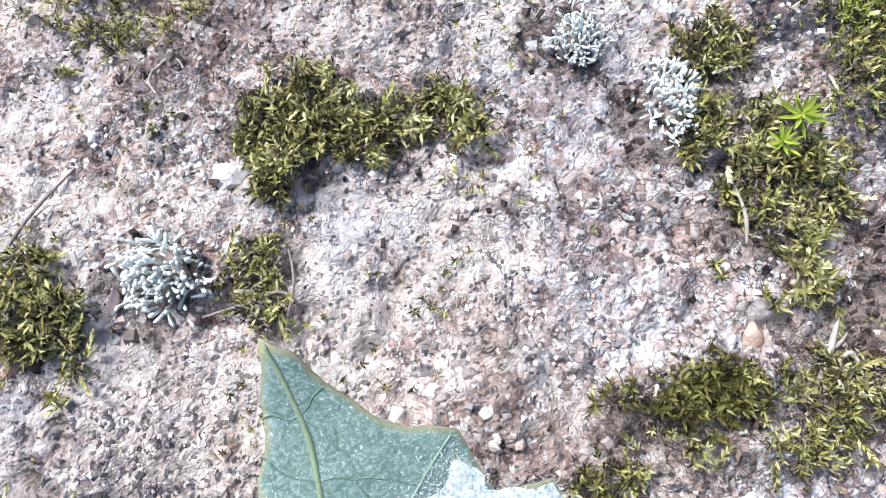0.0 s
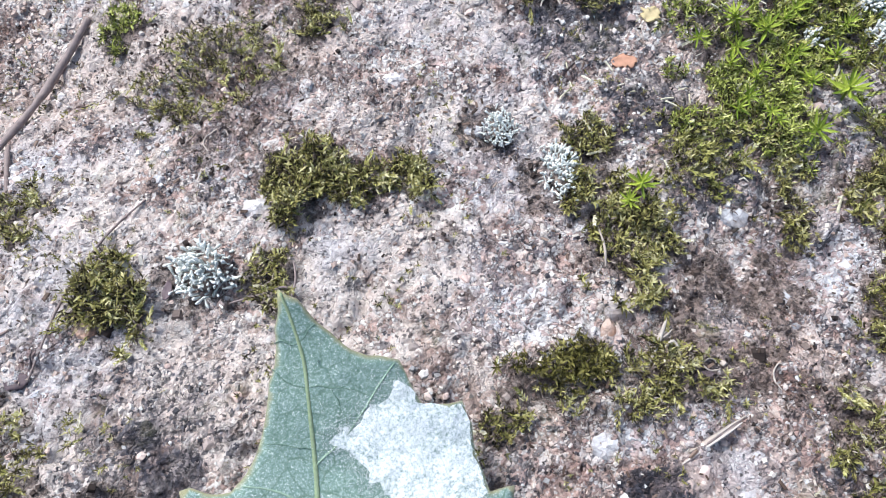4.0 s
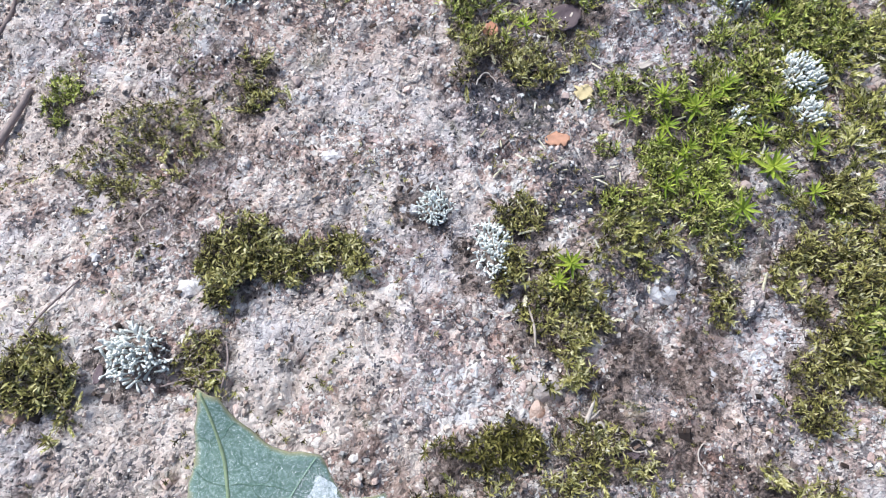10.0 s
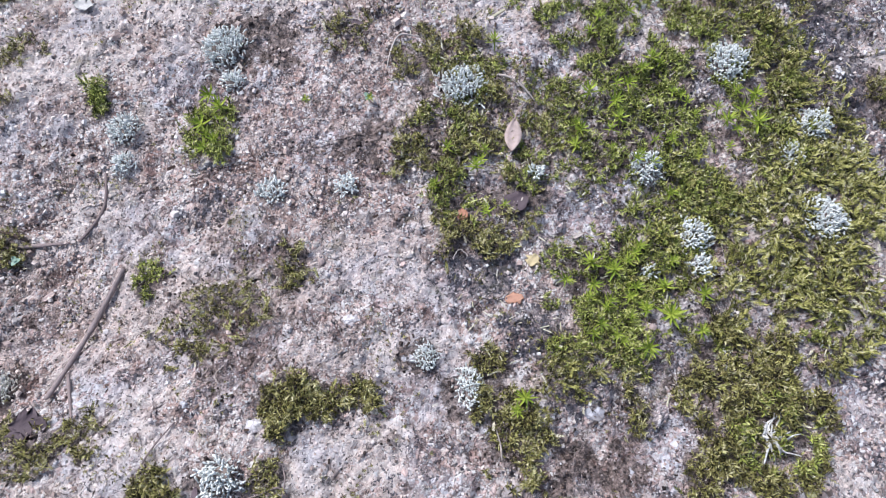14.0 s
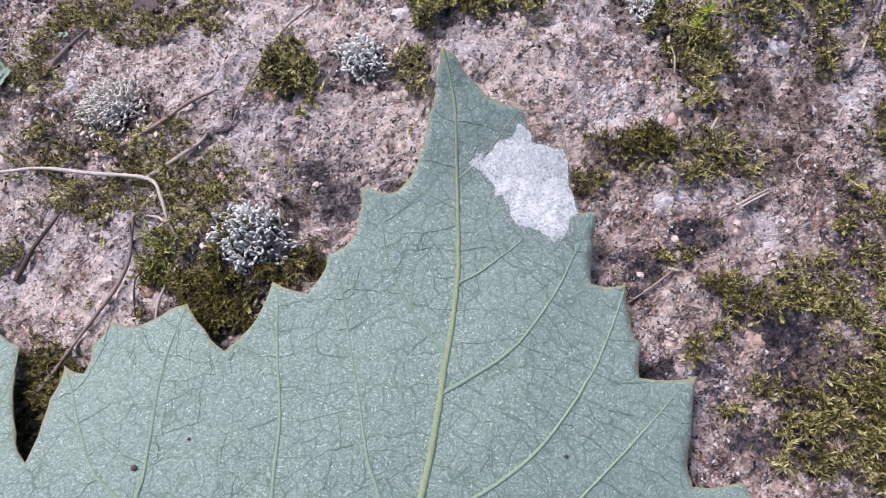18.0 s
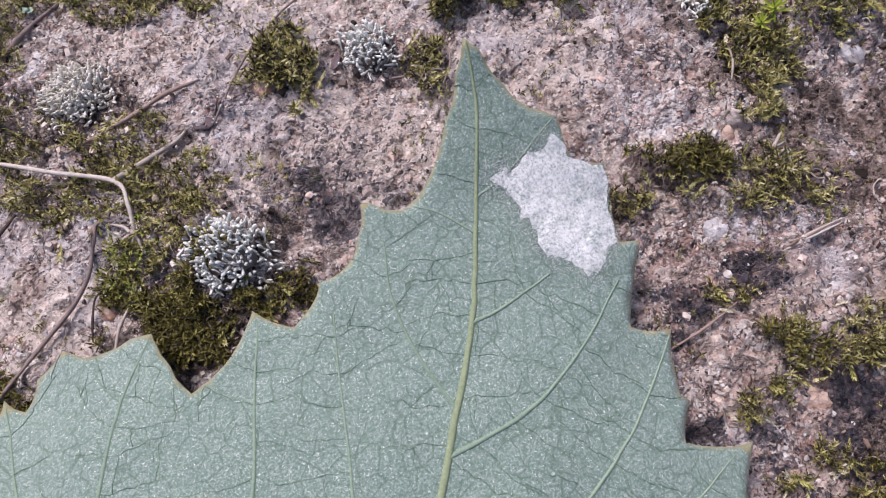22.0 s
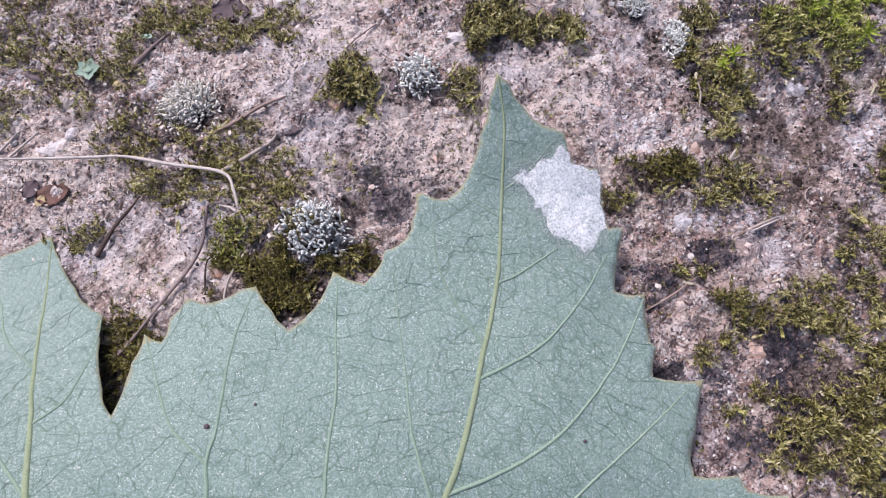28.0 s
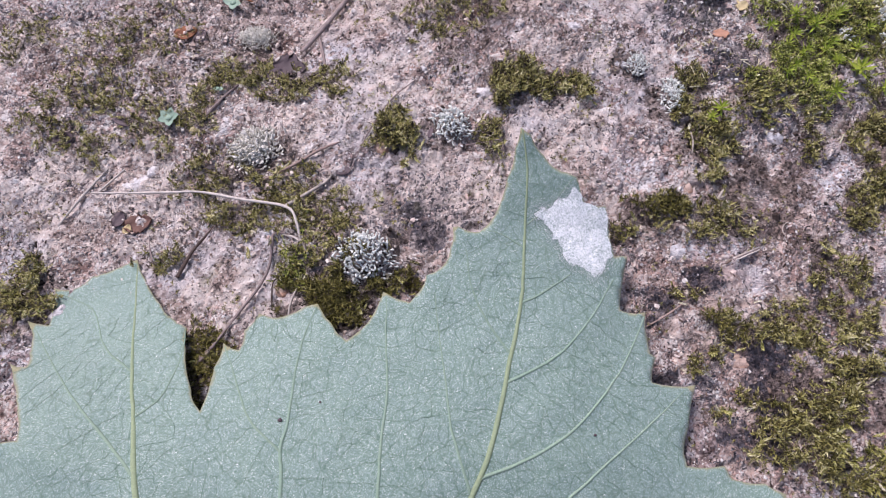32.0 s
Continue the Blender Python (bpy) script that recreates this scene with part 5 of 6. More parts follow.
scrap(-34, 177.5, 5.4, 3.4, BLEACHED, "cream-white leaf fragment on bare rock", -0.3, 1.1, 0.7, name="leaf_fragment", ragged=0.3)
scrap(55, 104, 6.5, 4.5, BROWN_LEAF, "rotten purple-brown leaf piece", 0.4, 0.5, 0.7)
scrap(49, 106.5, 3.0, 1.6, BROWN_LEAF, "small rotten brown leaf piece", 1.0, 0.6, 0.6)
scrap(-46.7, 79.4, 8.0, 6.0, BROWN_LEAF, "dark purple-grey rotten leaf under a stick", -0.2, 1.1, 1.1, 0.14, ragged=0.4)
scrap(-49.4, 76.9, 4.0, 4.5, BROWN_LEAF, "dark curled rotten leaf piece", 0.9, 0.5, 0.6)
scrap(-73.2, 90.2, 5.5, 3.4, RUST, "red-brown curled leaf piece on soil", 0.2, 0.5, 0.7)
scrap(-69.6, 89.3, 3.6, 2.6, BROWN_LEAF, "dark blackish leaf piece on soil", 0.9, 0.5, 0.8)
scrap(-99, 63, 4.6, 3.2, BROWN_LEAF, "dark curled leaf piece on soil", 0.2, 0.5, 0.6)
scrap(-85, 67, 5.0, 2.6, BROWN_LEAF, "brown rotten leaf piece on soil", -0.3, 0.5, 0.6)
scrap(-31.6, 51.1, 3.0, 1.8, BROWN_LEAF, "brown leaf piece beside a forked stem", 0.2, 0.5, 0.5, 0.06, ragged=0.35)
scrap(-13.5, 60.1, 2.6, 1.2, BROWN_LEAF, "small dark leaf sliver", 1.3, 0.7, 0.8)
scrap(50.3, 40.5, 2.4, 0.9, BROWN_LEAF, "dark sliver of bark in moss", 0.0, 0.6, 0.9)
scrap(-78, 42, 6.4, 4.2, RED_LEAF, "reddish rotten leaf beside stems", 0.3, 0.7, 0.3, 0.3, ragged=0.2)
scrap(-80.2, 40.6, 2.4, 1.8, YELLOW, "tan scrap of rotten leaf beside stems", 1.3, 0.7, 0.6, 0.3, ragged=0.25)
scrap(-82.5, 43.0, 3.8, 2.8, BROWN_LEAF, "purple-brown rotten leaf piece beside stems", 1.1, 0.6, 0.4, 0.3, ragged=0.18)
scrap(-47.3, 108.5, 3.2, 1.4, DRY_LEAF, "pale husk on soil", 0.5, 0.6, 0.6, name="husk")
scrap(-40.6, 109.8, 3.0, 1.0, DRY_LEAF, "pale husk on soil", 1.7, 0.6, 0.6, name="husk")
scrap(30, 154, 2.6, 2.0, BROWN_LEAF, "small dark leaf piece on the rock", 2.2, 0.5, 0.6)
scrap(79, 92, 3.6, 1.2, STRAW, "white husk in moss", 0.1, 0.7, 1.2, name="husk")
scrap(66, 95, 3.0, 1.0, STRAW, "white forked husk on the rock", 0.2, 0.7, 0.9, name="husk")
scrap(88, 122, 2.2, 1.4, DRY_LEAF, "pale husk in moss", 0.4, 0.6, 1.6, name="husk")


def seedling(x, y, r, label, lobes=5):
    ob = thing("seedling", None, x, y, float(base_height(x, y)) + 1.9, label, "seedling")
    for k in range(lobes):
        a = k * 6.28 / lobes + rng.normal(0, 0.15)
        v, f = spin(leaflet(r, r * 0.85, 0.08, 0.2), a, 0.1)
        part("leaf", mesh_of("leaf", v, f, SEEDLING, True), ob)
    heart = round_stone(9, r * 0.34, r * 0.3, 0.3, 0.1)
    part("heart", mesh_of("heart", heart[0], heart[1], SEEDLING, True), ob)
    part("stem", mesh_of("stem", *tube([(0, 0, -2.4), (0, 0, -1), (0, 0, 0)], (0.15, 0.15, 0.12), 6), SEEDLING, True), ob)


seedling(-72.8, 66.0, 2.5, "tiny blue-green lobed seedling on soil")
seedling(-62.3, 73.4, 1.3, "tiny blue-green seedling leaf pair", 2)
seedling(-62.9, 99.0, 2.4, "tiny blue-green lobed seedling on soil", 4)
seedling(-54.0, 117.8, 1.4, "tiny bright green seedling", 3)
seedling(29.5, 134.5, 1.2, "tiny bright green seedling on the rock", 3)

# ---- the vine leaf, underside up ----
LOBE_LEFT = ((-84.0, -4.6), (-81.8, -4.3), (-86.6, 2.6), (-93.8, 10.1), (-89.9, 9.3), (-91.6, 12.2), (-98.0, 20.1), (-92.4, 18.9), (-94.1, 27.3),
             (-90.1, 27.0), (-86.4, 29.8), (-76.6, 33.5), (-70.0, 24.5), (-62.9, 18.5), (-60.7, 17.6), (-59.4, 13.2), (-55.7, 5.1), (-52.9, 1.2))
LOBE_MIDDLE = ((-52.5, 9.3), (-51.9, 14.1), (-48.5, 12.7), (-48.1, 16.5), (-45.7, 20.0), (-41.7, 19.0), (-36.5, 21.0), (-33.9, 21.5), (-30.9, 17.6),
               (-27.6, 14.2), (-25.3, 16.0), (-23.9, 17.5), (-21.3, 23.6), (-16.2, 21.4), (-14.5, 23.3), (-13.2, 26.5), (-10.0, 28.3), (-8.7, 31.5),
               (-8.2, 35.5), (-7.2, 35.7), (-3.2, 34.7), (0.0, 38.3), (2.1, 44.5), (3.5, 49.5), (4.5, 53.0))
LOBE_RIGHT = ((6.3, 51.8), (8.9, 48.5), (12.3, 45.9), (15.3, 45.2), (16.0, 43.1), (17.1, 40.4), (19.8, 40.4), (21.2, 40.6), (21.8, 38.2), (22.7, 31.1),
              (25.4, 31.4), (23.3, 20.9), (28.4, 20.7), (28.6, 12.9), (29.7, 12.2), (28.4, 7.5), (30.3, 7.1), (37.1, 7.4), (34.7, -0.4), (33.3, -5.1),
              (33.7, -7.0), (40.9, -7.0), (42.1, -9.2), (48.1, -9.9), (51.6, -11.6))


def toothed(corners, teeth, deep):
    """A saw-toothed margin along a line of corners, for the far side of the leaf."""
    out = []
    for (ax, ay), (bx, by) in zip(corners, corners[1:]):
        length = math.hypot(bx - ax, by - ay)
        nx, ny = (by - ay) / length, -(bx - ax) / length
        count = max(1, round(length / teeth))
        for k in range(count):
            for s, h in ((0.0, 0.0), (0.7, -deep)):
                t = (k + s) / count
                out.append((ax + (bx - ax) * t + nx * h, ay + (by - ay) * t + ny * h))
    return out


LOBE_BASE = toothed(((51.6, -11.6), (47, -22), (60, -34), (52, -48), (58, -62), (40, -84), (18, -104), (-8, -112), (-28, -96), (-38, -82)), 8.5, 3.0)
LOBE_BACK = toothed(((-38, -82), (-54, -98), (-84, -102), (-108, -86), (-112, -66), (-128, -52), (-122, -36), (-112, -22), (-96, -16), (-84.0, -4.6)), 8.5, 3.0)
OUTLINE = [*LOBE_LEFT, *LOBE_MIDDLE, *LOBE_RIGHT, *LOBE_BASE[1:], *LOBE_BACK]


def leaf_height(x, y):
    """The leaf's gentle dome over the rock."""
    u, v = np.clip(np.asarray(x, float), -98, 52), np.clip(np.asarray(y, float), -20, 54)
    z = 12.2 - 0.0877 * u - 0.0249 * v - 0.00253 * u * u + 0.00207 * u * v - 0.00431 * v * v
    z = z + (-0.00224 * u**3 - 0.00907 * u * u * v - 0.00245 * u * v * v + 0.01406 * v**3) / 100
    z = np.minimum(z, 19.0) - 0.10 * np.clip(-20 - np.asarray(y, float), 0, 200)
    floor = base_height(x, y) + 1.1
    return floor + np.logaddexp(0, (z - floor) / 1.2) * 1.2 + 0.5 * rough(x, y, 15, 71) + 0.28 * rough(x, y, 6, 72)


def curved_edge(points, step):
    out = []
    for (ax, ay), (bx, by) in zip(points, points[1:] + points[:1]):
        n = max(1, int(math.hypot(bx - ax, by - ay) / step))
        for k in range(n):
            t = k / n
            px, py = ax + (bx - ax) * t, ay + (by - ay) * t
            bow = 0.30 * math.sin(math.pi * t) * (1 if n > 3 else 0)
            wave = 0.14 * float(rough(px, py, 2.2, 85))
            out.append((px + (wave + bow * (by - ay) / (n * step)) * (0 < k), py + (wave - bow * (bx - ax) / (n * step)) * (0 < k)))
    return out


def sheet(outline, step, edge_step):
    """A flat triangle mesh inside an outline: places, triangles and how many places lie on the rim."""
    from mathutils.geometry import delaunay_2d_cdt
    rim = curved_edge(list(outline), edge_step)
    poly = np.array(rim)
    gx, gy = np.meshgrid(np.arange(poly[:, 0].min(), poly[:, 0].max(), step), np.arange(poly[:, 1].min(), poly[:, 1].max(), step))
    gx = gx + step * 0.3 * rough(gx, gy, 0.7, 81)
    gy = gy + step * 0.3 * rough(gx, gy, 0.7, 82)
    px, py = gx.ravel(), gy.ravel()
    inside = np.zeros(len(px), bool)
    gap = np.full(len(px), 1e9)
    for (ax, ay), (bx, by) in zip(poly, np.roll(poly, -1, 0)):
        cross = (ay > py) != (by > py)
        inside ^= cross & (px < (bx - ax) * (py - ay) / ((by - ay) or 1e-9) + ax)
        gap = np.minimum(gap, np.hypot(px - ax, py - ay))
    keep = inside & (gap > step * 0.6)
    flat = rim + list(zip(px[keep], py[keep]))
    n = len(rim)
    got = delaunay_2d_cdt([Vector(p) for p in flat], [(k, (k + 1) % n) for k in range(n)], [], 1, 1e-6)
    return np.array([tuple(p) for p in got[0]]), np.array([tuple(t) for t in got[2]]), poly


flat, tris, rim_line = sheet(OUTLINE, 1.0, 0.8)
leaf_z = leaf_height(flat[:, 0], flat[:, 1]) + 0.07 * lumps(flat[:, 0] + rough(flat[:, 0], flat[:, 1], 4, 91), flat[:, 1], 4.2, 92)
leaf = thing("vine_leaf", None, 0, 0, 0, "pale grey-green felted underside of a large toothed vine leaf", "leaf")
blade_mesh = mesh_of("blade", np.column_stack([flat, leaf_z]), tris, BLADE, True)
blade_mesh.materials.append(UPPER)
gap = np.full(len(flat), 1e9)
for cx, cy in rim_line:
    gap = np.minimum(gap, np.hypot(flat[:, 0] - cx, flat[:, 1] - cy))
blade_mesh.attributes.new("rim", "FLOAT", "POINT").data.foreach_set("value", (gap < 0.05).astype(np.float32))
blade = part("blade", blade_mesh, leaf)
thick = blade.modifiers.new("thickness", "SOLIDIFY")
thick.thickness, thick.offset, thick.material_offset, thick.material_offset_rim = 0.0003, -1.0, 1, 0


VEINS = []


def eased(points, parts=5):
    """A smooth line through points."""
    p = np.asarray(points, float)
    t = np.linspace(0, len(p) - 1, (len(p) - 1) * parts + 1)
    i = np.clip(t.astype(int), 0, len(p) - 2)
    u = (t - i)[:, None]
    a, b, before, after = p[i], p[i + 1], p[np.clip(i - 1, 0, None)], p[np.clip(i + 2, None, len(p) - 1)]
    return 0.5 * (2 * a + (b - before) * u + (2 * before - 5 * a + 4 * b - after) * u**2 + (3 * a - before - 3 * b + after) * u**3)


def vein(name, points, r0, r1, label=""):
    """A raised vein, half sunk in the blade."""
    points = [points[0]] + [(x + rng.normal(0, 0.12), y + rng.normal(0, 0.12)) for x, y in points[1:-1]] + [points[-1]]
    line = eased(points)
    line += 0.10 * np.stack([rough(line[:, 0], line[:, 1], 1.7, 83), rough(line[:, 0], line[:, 1], 1.7, 84)], -1)
    VEINS.append([tuple(p) for p in line])
    r = np.linspace(r0, r1, len(line)) * 0.92
    z = leaf_height(line[:, 0], line[:, 1]) + 0.06 - 0.45 * r
    return part(name, mesh_of(name, *tube(np.column_stack([line, z]), r, 8, 0.5, len(line), 2), SIDE_VEIN if "side" in name else VEIN, True), leaf, label)


HUB = (-38, -80)
vein("main_vein", (HUB, (-28, -60), (-16, -36), (-5.5, -14.2), (-1.2, -4.1), (2.5, 10.6), (4.5, 22.1), (5.5, 31.8), (6.0, 46.1), (4.8, 52.6)), 0.95, 0.15, "raised yellow-green midrib")
vein("side_vein", ((4.4, 21.3), (8.5, 23.3), (13.8, 27.1)), 0.3, 0.14)
vein("side_vein", ((1.4, 6.7), (10.7, 11.6), (16.8, 18.3), (22.3, 26.7)), 0.38, 0.12)
vein("side_vein", ((-3.6, -9.6), (5.7, -5.9), (13.8, -0.6), (20.9, 7.0), (25.3, 14.4), (28.1, 20.0)), 0.42, 0.12)
vein("side_vein", ((-12, -28), (0, -21), (11.4, -13.2), (19.6, -6.2), (27.2, -0.3), (34.5, 6.2)), 0.45, 0.12)
vein("side_vein", ((2.5, 11.8), (-1.0, 16.7), (-4.3, 23.6), (-5.7, 31.6)), 0.3, 0.12)
vein("side_vein", ((-4.8, -12.0), (-8.0, -1.4), (-9.1, 5.4), (-10.4, 14.5), (-11.4, 23.0)), 0.32, 0.10)
vein("side_vein", ((-22, -48), (-21.5, -28), (-20.4, -12.8), (-20.1, -3.4), (-19.6, 5.3), (-20.4, 14.5), (-20.6, 22.3)), 0.5, 0.14)
vein("side_vein", ((-34, -70), (-36, -40), (-36.6, -12.9), (-37.5, -5.5), (-36.8, 0.2), (-36.5, 9.3), (-35.7, 15.8), (-34.1, 20.9)), 0.55, 0.15)
vein("side_vein", ((-37.5, -5.5), (-43.8, 0.1), (-47.9, 7.2), (-51.4, 13.4)), 0.28, 0.12)
vein("lobe_vein", (HUB, (-48, -48), (-56, -22), (-61.7, -7.6), (-64.6, -0.1), (-69.3, 10.5), (-73.3, 20.5), (-76.4, 32.8)), 0.9, 0.15, "raised yellow-green lobe vein")
vein("side_vein", ((-64.6, -0.1), (-60.8, 4.0), (-59.6, 11.6), (-60.7, 16.9)), 0.3, 0.10)
vein("side_vein", ((-60.4, -10.3), (-69.9, -2.2), (-80.4, 5.9), (-95.7, 18.5)), 0.38, 0.10)
vein("side_vein", ((-68.5, 8.5), (-77, 14), (-84, 22), (-92.5, 26.0)), 0.26, 0.10)
vein("lobe_vein", (HUB, (-10, -70), (20, -52), (48, -40)), 0.8, 0.2, "raised yellow-green lobe vein")
vein("lobe_vein", (HUB, (-64, -70), (-94, -56), (-118, -46)), 0.8, 0.2, "raised yellow-green lobe vein")
vein("side_vein", ((5.3, 36), (9, 38.5), (12.5, 42.5), (14.8, 45)), 0.18, 0.08)
vein("side_vein", ((5.5, 31.8), (1.5, 34), (-2, 35.2)), 0.18, 0.08)


def inside_leaf(x, y):
    got = False
    for (ax, ay), (bx, by) in zip(OUTLINE, OUTLINE[1:] + OUTLINE[:1]):
        if (ay > y) != (by > y) and x < (bx - ax) * (y - ay) / (by - ay) + ax:
            got = not got
    return got


# the ladder of thin cross veins, each from one side vein over to the next or to the margin
marks = np.array([(x, y, k) for k, line in enumerate(VEINS) for a, b in zip(line, line[1:]) for x, y in np.linspace(a, b, 4, endpoint=False)])
RUNGS = []


def rung(x, y, a, k, reach):
    """A wavering line that stops at the next vein, at another rung or at the margin."""
    away, track = marks[marks[:, 2] != k][:, :2], [(x, y)]
    others = np.array(RUNGS) if RUNGS else np.full((1, 2), 1e3)
    for step in range(int(reach / 0.8)):
        a += rng.normal(0, 0.13)
        x, y = x + 0.8 * math.cos(a), y + 0.8 * math.sin(a)
        if not inside_leaf(x, y):
            break
        track.append((x, y))
        if np.hypot(away[:, 0] - x, away[:, 1] - y).min() < 0.55:
            return track
        if step > 1 and np.hypot(others[:, 0] - x, others[:, 1] - y).min() < 0.5:
            return track
    return track if len(track) > 3 else None


def cross_vein(track, r):
    p = np.array(track)
    p[1:-1] += rng.normal(0, 0.13, (len(p) - 2, 2))
    z = leaf_height(p[:, 0], p[:, 1]) + 0.055
    me = mesh_of("cross_vein", *tube(np.column_stack([p, z]), np.linspace(r, 0.7 * r, len(p)), 4, 0.3, len(RUNGS) % 13, 2), FINE_VEIN, True)
    part("cross_vein", me, leaf)
    RUNGS.extend(track)


ladder = 0
for k, line in enumerate(VEINS):
    run = 1.0
    for (ax, ay), (bx, by) in zip(line, line[1:]):
        run -= math.hypot(bx - ax, by - ay)
        if run > 0 or ay < -24:
            continue
        run = rng.uniform(2.4, 3.6)
        for side in (-1, 1):
            if rng.uniform() < 0.25 or ladder > 190:
                continue
            track = rung(ax, ay, math.atan2(by - ay, bx - ax) + side * rng.uniform(1.15, 1.65), k, 8)
            if track:
                cross_vein(track, 0.062)
                ladder += 1
# short links between the rungs
for start in rng.permutation(len(RUNGS))[:120]:
    x, y = RUNGS[start]
    if y < -22 or ladder > 295:
        continue
    track = rung(x, y, rng.uniform(1.1, 2.1) + math.pi * rng.integers(0, 2), -1, 4.5)
    if track and len(track) > 2:
        cross_vein(track, 0.058)
        ladder += 1

stalk = [(-38, -80, float(leaf_height(-38, -80))), (-40, -96, 13.0), (-42, -118, 8.0), (-40, -140, 6.5)]
part("leaf_stalk", mesh_of("leaf_stalk", *tube(stalk, (1.1, 1.0, 1.0, 1.2), 10), VEIN, True), leaf, "round yellow-green leaf stalk")

# the white felted patch
PATCH = ((14.8, 43.4), (16.0, 42.5), (17.0, 40.2), (19.8, 40.2), (21.0, 40.3), (21.5, 38.2), (22.4, 31.2), (20.7, 28.6), (18.4, 26.6), (16.8, 28.6), (14.3, 28.4),
         (12.5, 31.5), (10.4, 35.0), (7.2, 37.7), (8.8, 39.5), (11.5, 41.2))
frayed = [(x + rng.normal(0, 0.42 if x < 20.5 and y < 42.5 else 0.08), y + rng.normal(0, 0.42 if x < 20.5 and y < 42.5 else 0.08)) for x, y in curved_edge(list(PATCH), 0.75)]
fp, ft, fr = sheet(frayed, 0.4, 0.5)
fgap = np.full(len(fp), 1e9)
for cx, cy in fr:
    fgap = np.minimum(fgap, np.hypot(fp[:, 0] - cx, fp[:, 1] - cy))
fz = leaf_height(fp[:, 0], fp[:, 1]) + 0.08 + 0.16 * np.clip(fgap / 1.5, 0, 1) + 0.10 * rough(fp[:, 0], fp[:, 1], 1.1, 95) * np.clip(fgap, 0, 1) + 0.1 * rough(fp[:, 0], fp[:, 1], 0.5, 96)
felt = part("felt_patch", mesh_of("felt_patch", np.column_stack([fp, fz]), ft, FELT, True), leaf, "white woolly felt patch")
pick = rng.integers(0, len(fp), 3000)
hx, hy = fp[pick, 0] + rng.normal(0, 0.25, 3000), fp[pick, 1] + rng.normal(0, 0.25, 3000)
hairs = many(HAIR[2], np.stack([hx, hy, fz[pick] - 0.05], -1), turned(3000, 0.5), rng.uniform(0.06, 0.2, 3000))
FLECK = (np.array([(1, 0, 0), (-1, 0, 0), (0, 1, 0), (0, -1, 0), (0, 0, 1), (0, 0, -1)], float),
         np.array([(0, 2, 4), (2, 1, 4), (1, 3, 4), (3, 0, 4), (2, 0, 5), (1, 2, 5), (3, 1, 5), (0, 3, 5)]))
edge = rng.integers(0, len(fr), 5000)
ex, ey = fr[edge, 0] + rng.normal(0, 0.9, 5000), fr[edge, 1] + rng.normal(0, 0.9, 5000)
inner = np.array([inside_leaf(a + 0.3, b + 0.3) for a, b in zip(ex, ey)])
ex, ey = ex[inner], ey[inner]
flecks = many(FLECK, np.stack([ex, ey, leaf_height(ex, ey) + 0.15], -1), turned(len(ex), 0.5), rng.uniform(0.02, 0.075, len(ex)))
part("felt_dust", mesh_of("felt_dust", *flecks, FELT, True), felt, kind="stuff")
part("wool_hairs", mesh_of("wool_hairs", *hairs, FELT), felt, kind="stuff")
drops = rng.integers(0, len(flat), 3200)
drops = drops[flat[drops, 1] > -20]
beads = many(BALL, np.column_stack([flat[drops] + rng.normal(0, 0.3, (len(drops), 2)), leaf_z[drops] + 0.06]), turned(len(drops), 0.1), rng.uniform(0.04, 0.12, len(drops)))
part("dew", mesh_of("dew", *beads, WATER, True), leaf, kind="stuff")
speck = stone_shape(5, 0.5)
for x, y, r in ((-38.3, -0.2, 0.55), (-31.5, 3.0, 0.3), (17.0, -2.0, 0.35)):
    part("dark_speck", mesh_of("dark_speck", speck[0] * r, speck[1], BROWN_LEAF, True), leaf, "tiny dark speck").location = (x * 0.001, y * 0.001, float(leaf_height(x, y) + 0.2) * 0.001)

# ---- grains on the rock ----
BLOCK = (np.array([(x, y, z) for z in (-1, 1) for y in (-1, 1) for x in (-1, 1)], float),
         np.array([(0, 2, 3), (0, 3, 1), (4, 5, 7), (4, 7, 6), (0, 1, 5), (0, 5, 4), (2, 6, 7), (2, 7, 3), (0, 4, 6), (0, 6, 2), (1, 3, 7), (1, 7, 5)]))


def chip_shape(seed):
    """A blocky little mineral grain with uneven corners and a smaller top."""
    r = np.random.default_rng(seed)
    v = BLOCK[0] * r.uniform(0.55, 1.0, (8, 3)) * np.where(BLOCK[0][:, 2:] > 0, (0.75, 0.75, 1.0), (1.0, 1.0, 1.0))
    return v * np.array([0.95, 0.85, 0.5]), BLOCK[1]


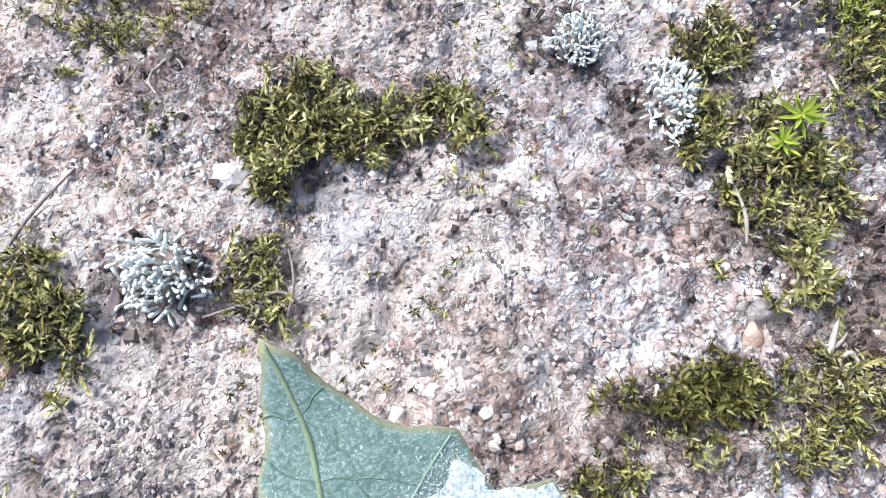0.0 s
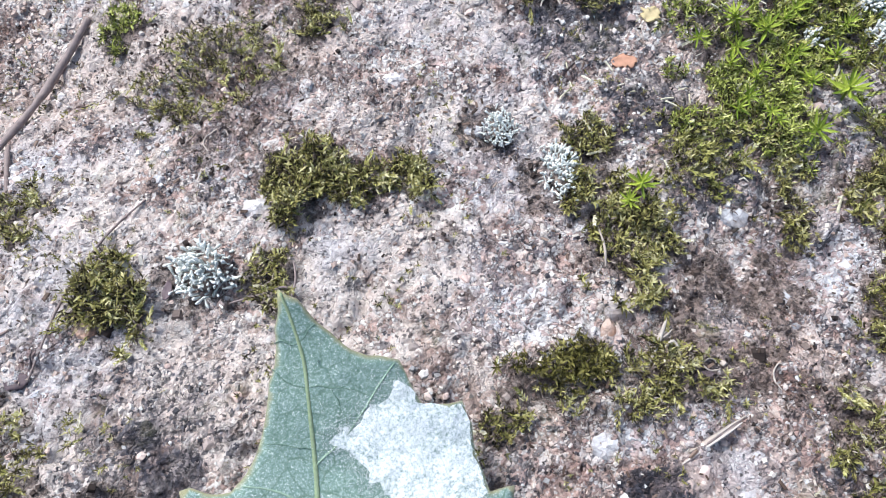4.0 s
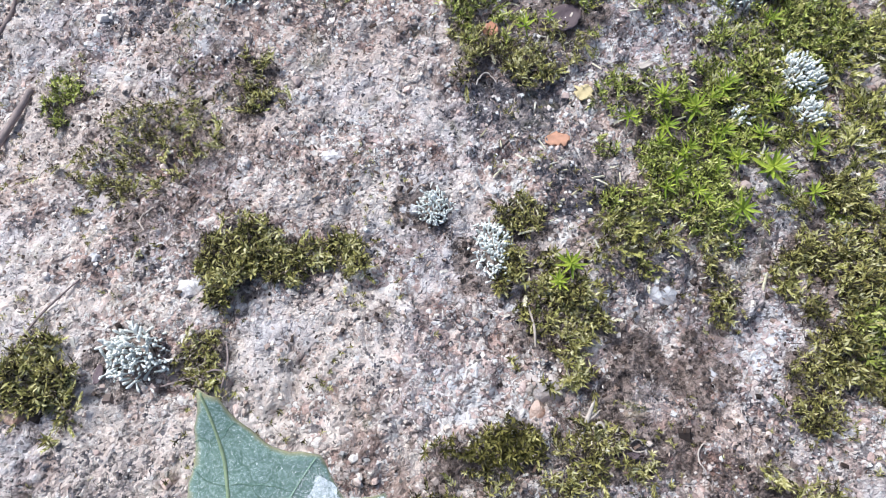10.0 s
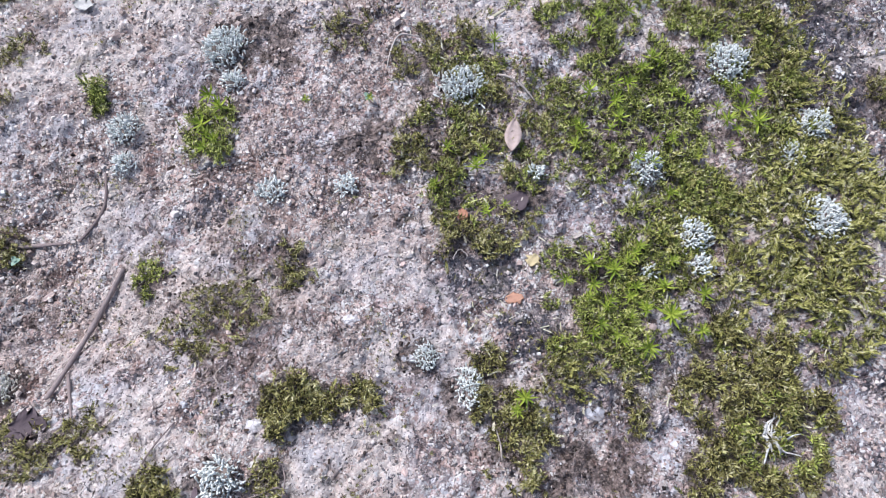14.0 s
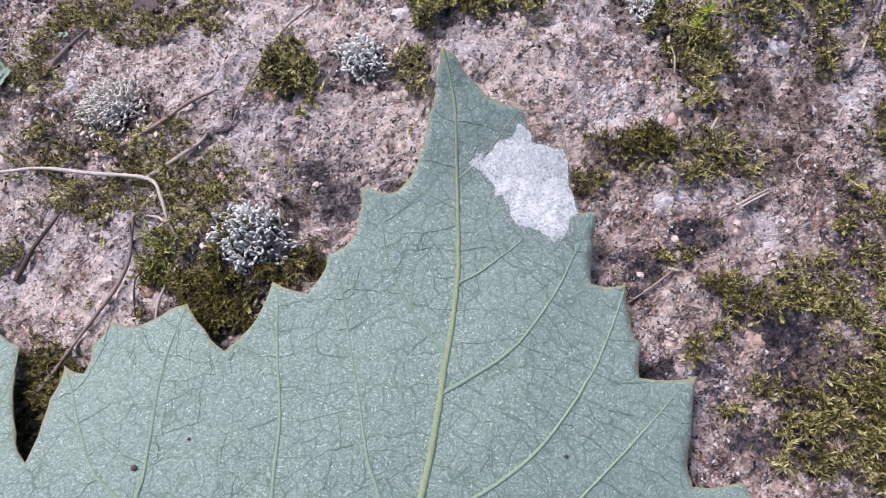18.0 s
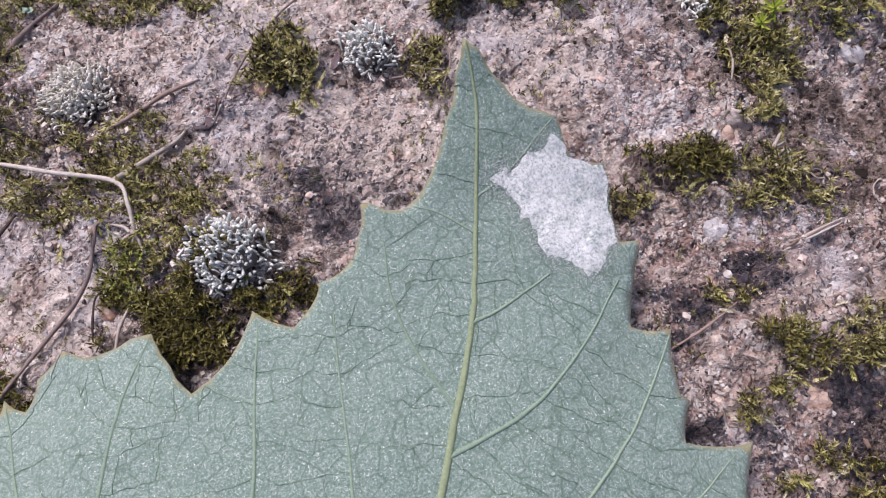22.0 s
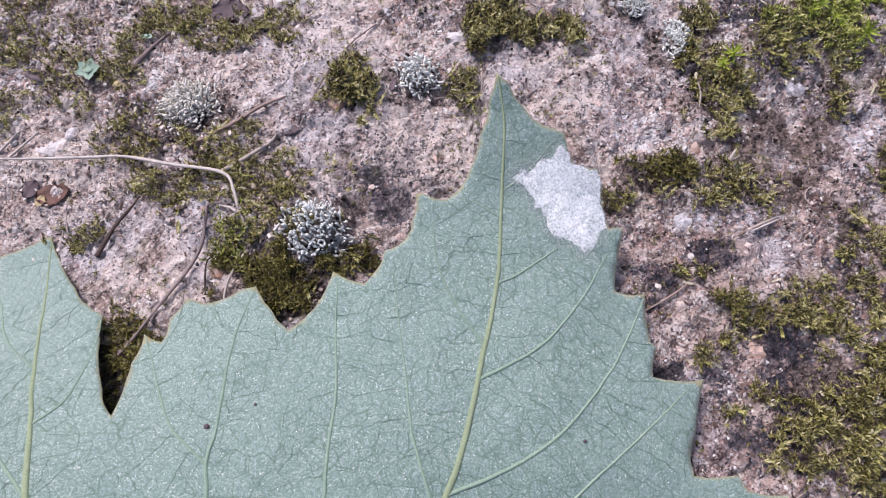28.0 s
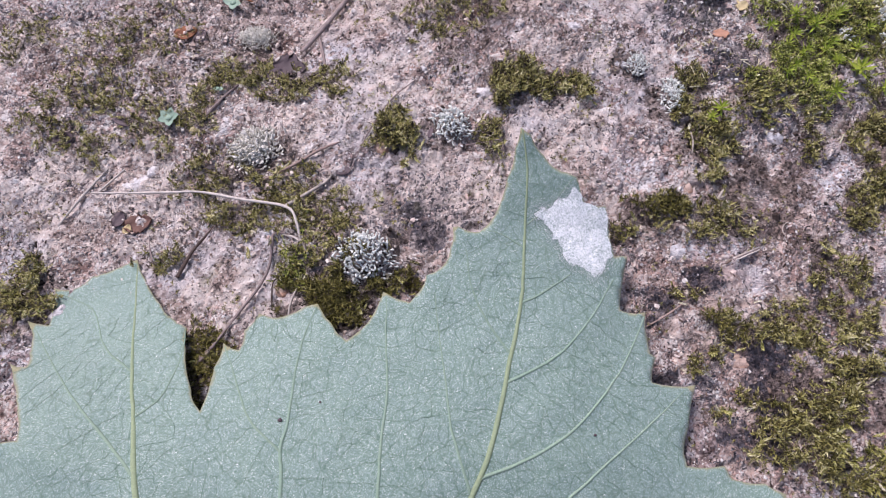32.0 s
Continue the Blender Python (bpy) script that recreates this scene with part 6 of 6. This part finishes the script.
def grit(x0, x1, y0, y1, count, mean):
    x, y = rng.uniform(x0, x1, count), rng.uniform(y0, y1, count)
    keep = rng.uniform(0, 1, count) > 0.85 * zoned("soil", x, y) + 0.5 * zoned("dark", x, y) + 0.35 * (rough(x, y, 5, 66) > 0.35)
    x, y = x[keep], y[keep]
    size = np.exp(np.clip(rng.normal(math.log(mean), 0.36, len(x)), -3, math.log(mean) + 0.6))
    warm = 0.5 + 0.45 * rough(x, y, 28, 77) + 0.35 * rough(x, y, 8, 78) + zoned("pale", x, y) - 1.2 * zoned("dark", x, y)
    sort = np.where(rng.uniform(0, 1, len(x)) < np.clip(warm, 0.08, 0.92), 1, 0)
    sort = np.where(rng.uniform(0, 1, len(x)) < 0.03 + 0.3 * zoned("dark", x, y), 2, sort)
    for kind, name, stuff, label in ((0, "grey_grit", GREY_GRIT, "loose white and grey quartz grains on the rock"), (1, "pink_grit", PINK_GRIT, "loose pink and beige feldspar grains on the rock"),
                                     (2, "dark_grit", DARK_GRIT, "loose dark mica grains on the rock")):
        m = sort == kind
        a, b, c = x[m], y[m], size[m]
        lots = [many(chip_shape(400 + k), np.stack([a[k::7], b[k::7], height(a[k::7], b[k::7]) - 0.22 * c[k::7]], -1), turned(len(a[k::7]), 0.25), c[k::7]) for k in range(7)]
        tagged(new(name, mesh_of(name, *merged(lots), stuff)), label, "grit", kind="stuff")


grit(-112, 96, -14, 126, 16000, 0.29)
grit(-112, 178, 126, 230, 14000, 0.46)
grit(96, 178, -14, 126, 6000, 0.42)


def litter(name, x0, x1, y0, y1, count, stuff, label, mean, squash, lift):
    """Little bits strewn over rock and moss, in drifts."""
    x, y = rng.uniform(x0, x1, count), rng.uniform(y0, y1, count)
    keep = rough(x, y, 13, 67) + 0.6 * rough(x, y, 4, 69) > rng.uniform(-0.9, 0.5, count)
    x, y = x[keep], y[keep]
    size = np.exp(rng.normal(math.log(mean), 0.4, len(x)))
    z = base_height(x, y) + lift + 0.5 * zoned("soil", x, y)
    lots = []
    for k in range(7):
        v, f = chip_shape(500 + k)
        lots.append(many((v * np.array(squash), f), np.stack([x[k::7], y[k::7], z[k::7]], -1), turned(len(x[k::7]), 0.35), size[k::7]))
    tagged(new(name, mesh_of(name, *merged(lots), stuff)), label, "litter", kind="stuff")


litter("leaf_litter", -112, -28, 28, 135, 3000, LITTER, "brown and tan crumbs of rotten leaves on soil", 0.26, (1.3, 0.6, 0.3), 0.6)
litter("leaf_litter", -28, 178, 60, 228, 7000, LITTER, "brown and tan crumbs of rotten leaves on moss", 0.24, (1.4, 0.6, 0.3), 0.7)
litter("leaf_litter", 28, 96, -14, 60, 1600, LITTER, "brown and tan crumbs of rotten leaves beside the leaf", 0.24, (1.3, 0.6, 0.3), 0.7)
litter("cream_gravel", -112, -32, 30, 135, 3000, PINK_GRIT, "cream-coloured little stones on soil", 0.32, (1.0, 0.9, 1.1), 0.6)
litter("cream_gravel", -90, 60, 108, 225, 3200, PINK_GRIT, "cream-coloured little stones on the rock", 0.42, (1.0, 0.9, 0.9), 0.5)
litter("pale_straw_bits", 40, 178, 60, 200, 2000, PALE_TIPS, "bleached bits of straw on moss", 0.3, (2.4, 0.35, 0.4), 1.1)


def soil_crumbs(x0, x1, y0, y1, count):
    """Dark crumbs and grains lying in the soil."""
    x, y = rng.uniform(x0, x1, count), rng.uniform(y0, y1, count)
    keep = zoned("soil", x, y) > rng.uniform(0.25, 0.8, count)
    x, y = x[keep], y[keep]
    size = np.exp(rng.normal(math.log(0.26), 0.45, len(x)))
    lots = [many(chip_shape(600 + k), np.stack([x[k::7], y[k::7], height(x[k::7], y[k::7]) + 0.05], -1), turned(len(x[k::7]), 0.5), size[k::7]) for k in range(7)]
    tagged(new("soil_crumbs", mesh_of("soil_crumbs", *merged(lots), CRUMBS)), "dark brown and grey crumbs of soil in the hollows", "soil", kind="stuff")


soil_crumbs(-112, 96, -14, 126, 20000)
soil_crumbs(-80, 140, 126, 200, 5000)
shapes = [mesh_of("crystal", *stone_shape(300 + k, 0.6, 0.3), PEBBLE) for k in range(8)]
for k in range(330):
    x, y = rng.uniform(-95, 90), rng.uniform(0, 125)
    if float(zoned("soil", np.array(x), np.array(y))) > 0.5:
        continue
    grain = part("crystal", shapes[k % 8], ground)
    s = rng.uniform(0.4, 0.95)
    grain.scale, grain.rotation_euler = (s, s, s), (rng.normal(0, 0.3), rng.normal(0, 0.3), rng.uniform(0, 6.28))
    grain.location = (x * 0.001, y * 0.001, (float(height(x, y)) - 0.1 * s) * 0.001)
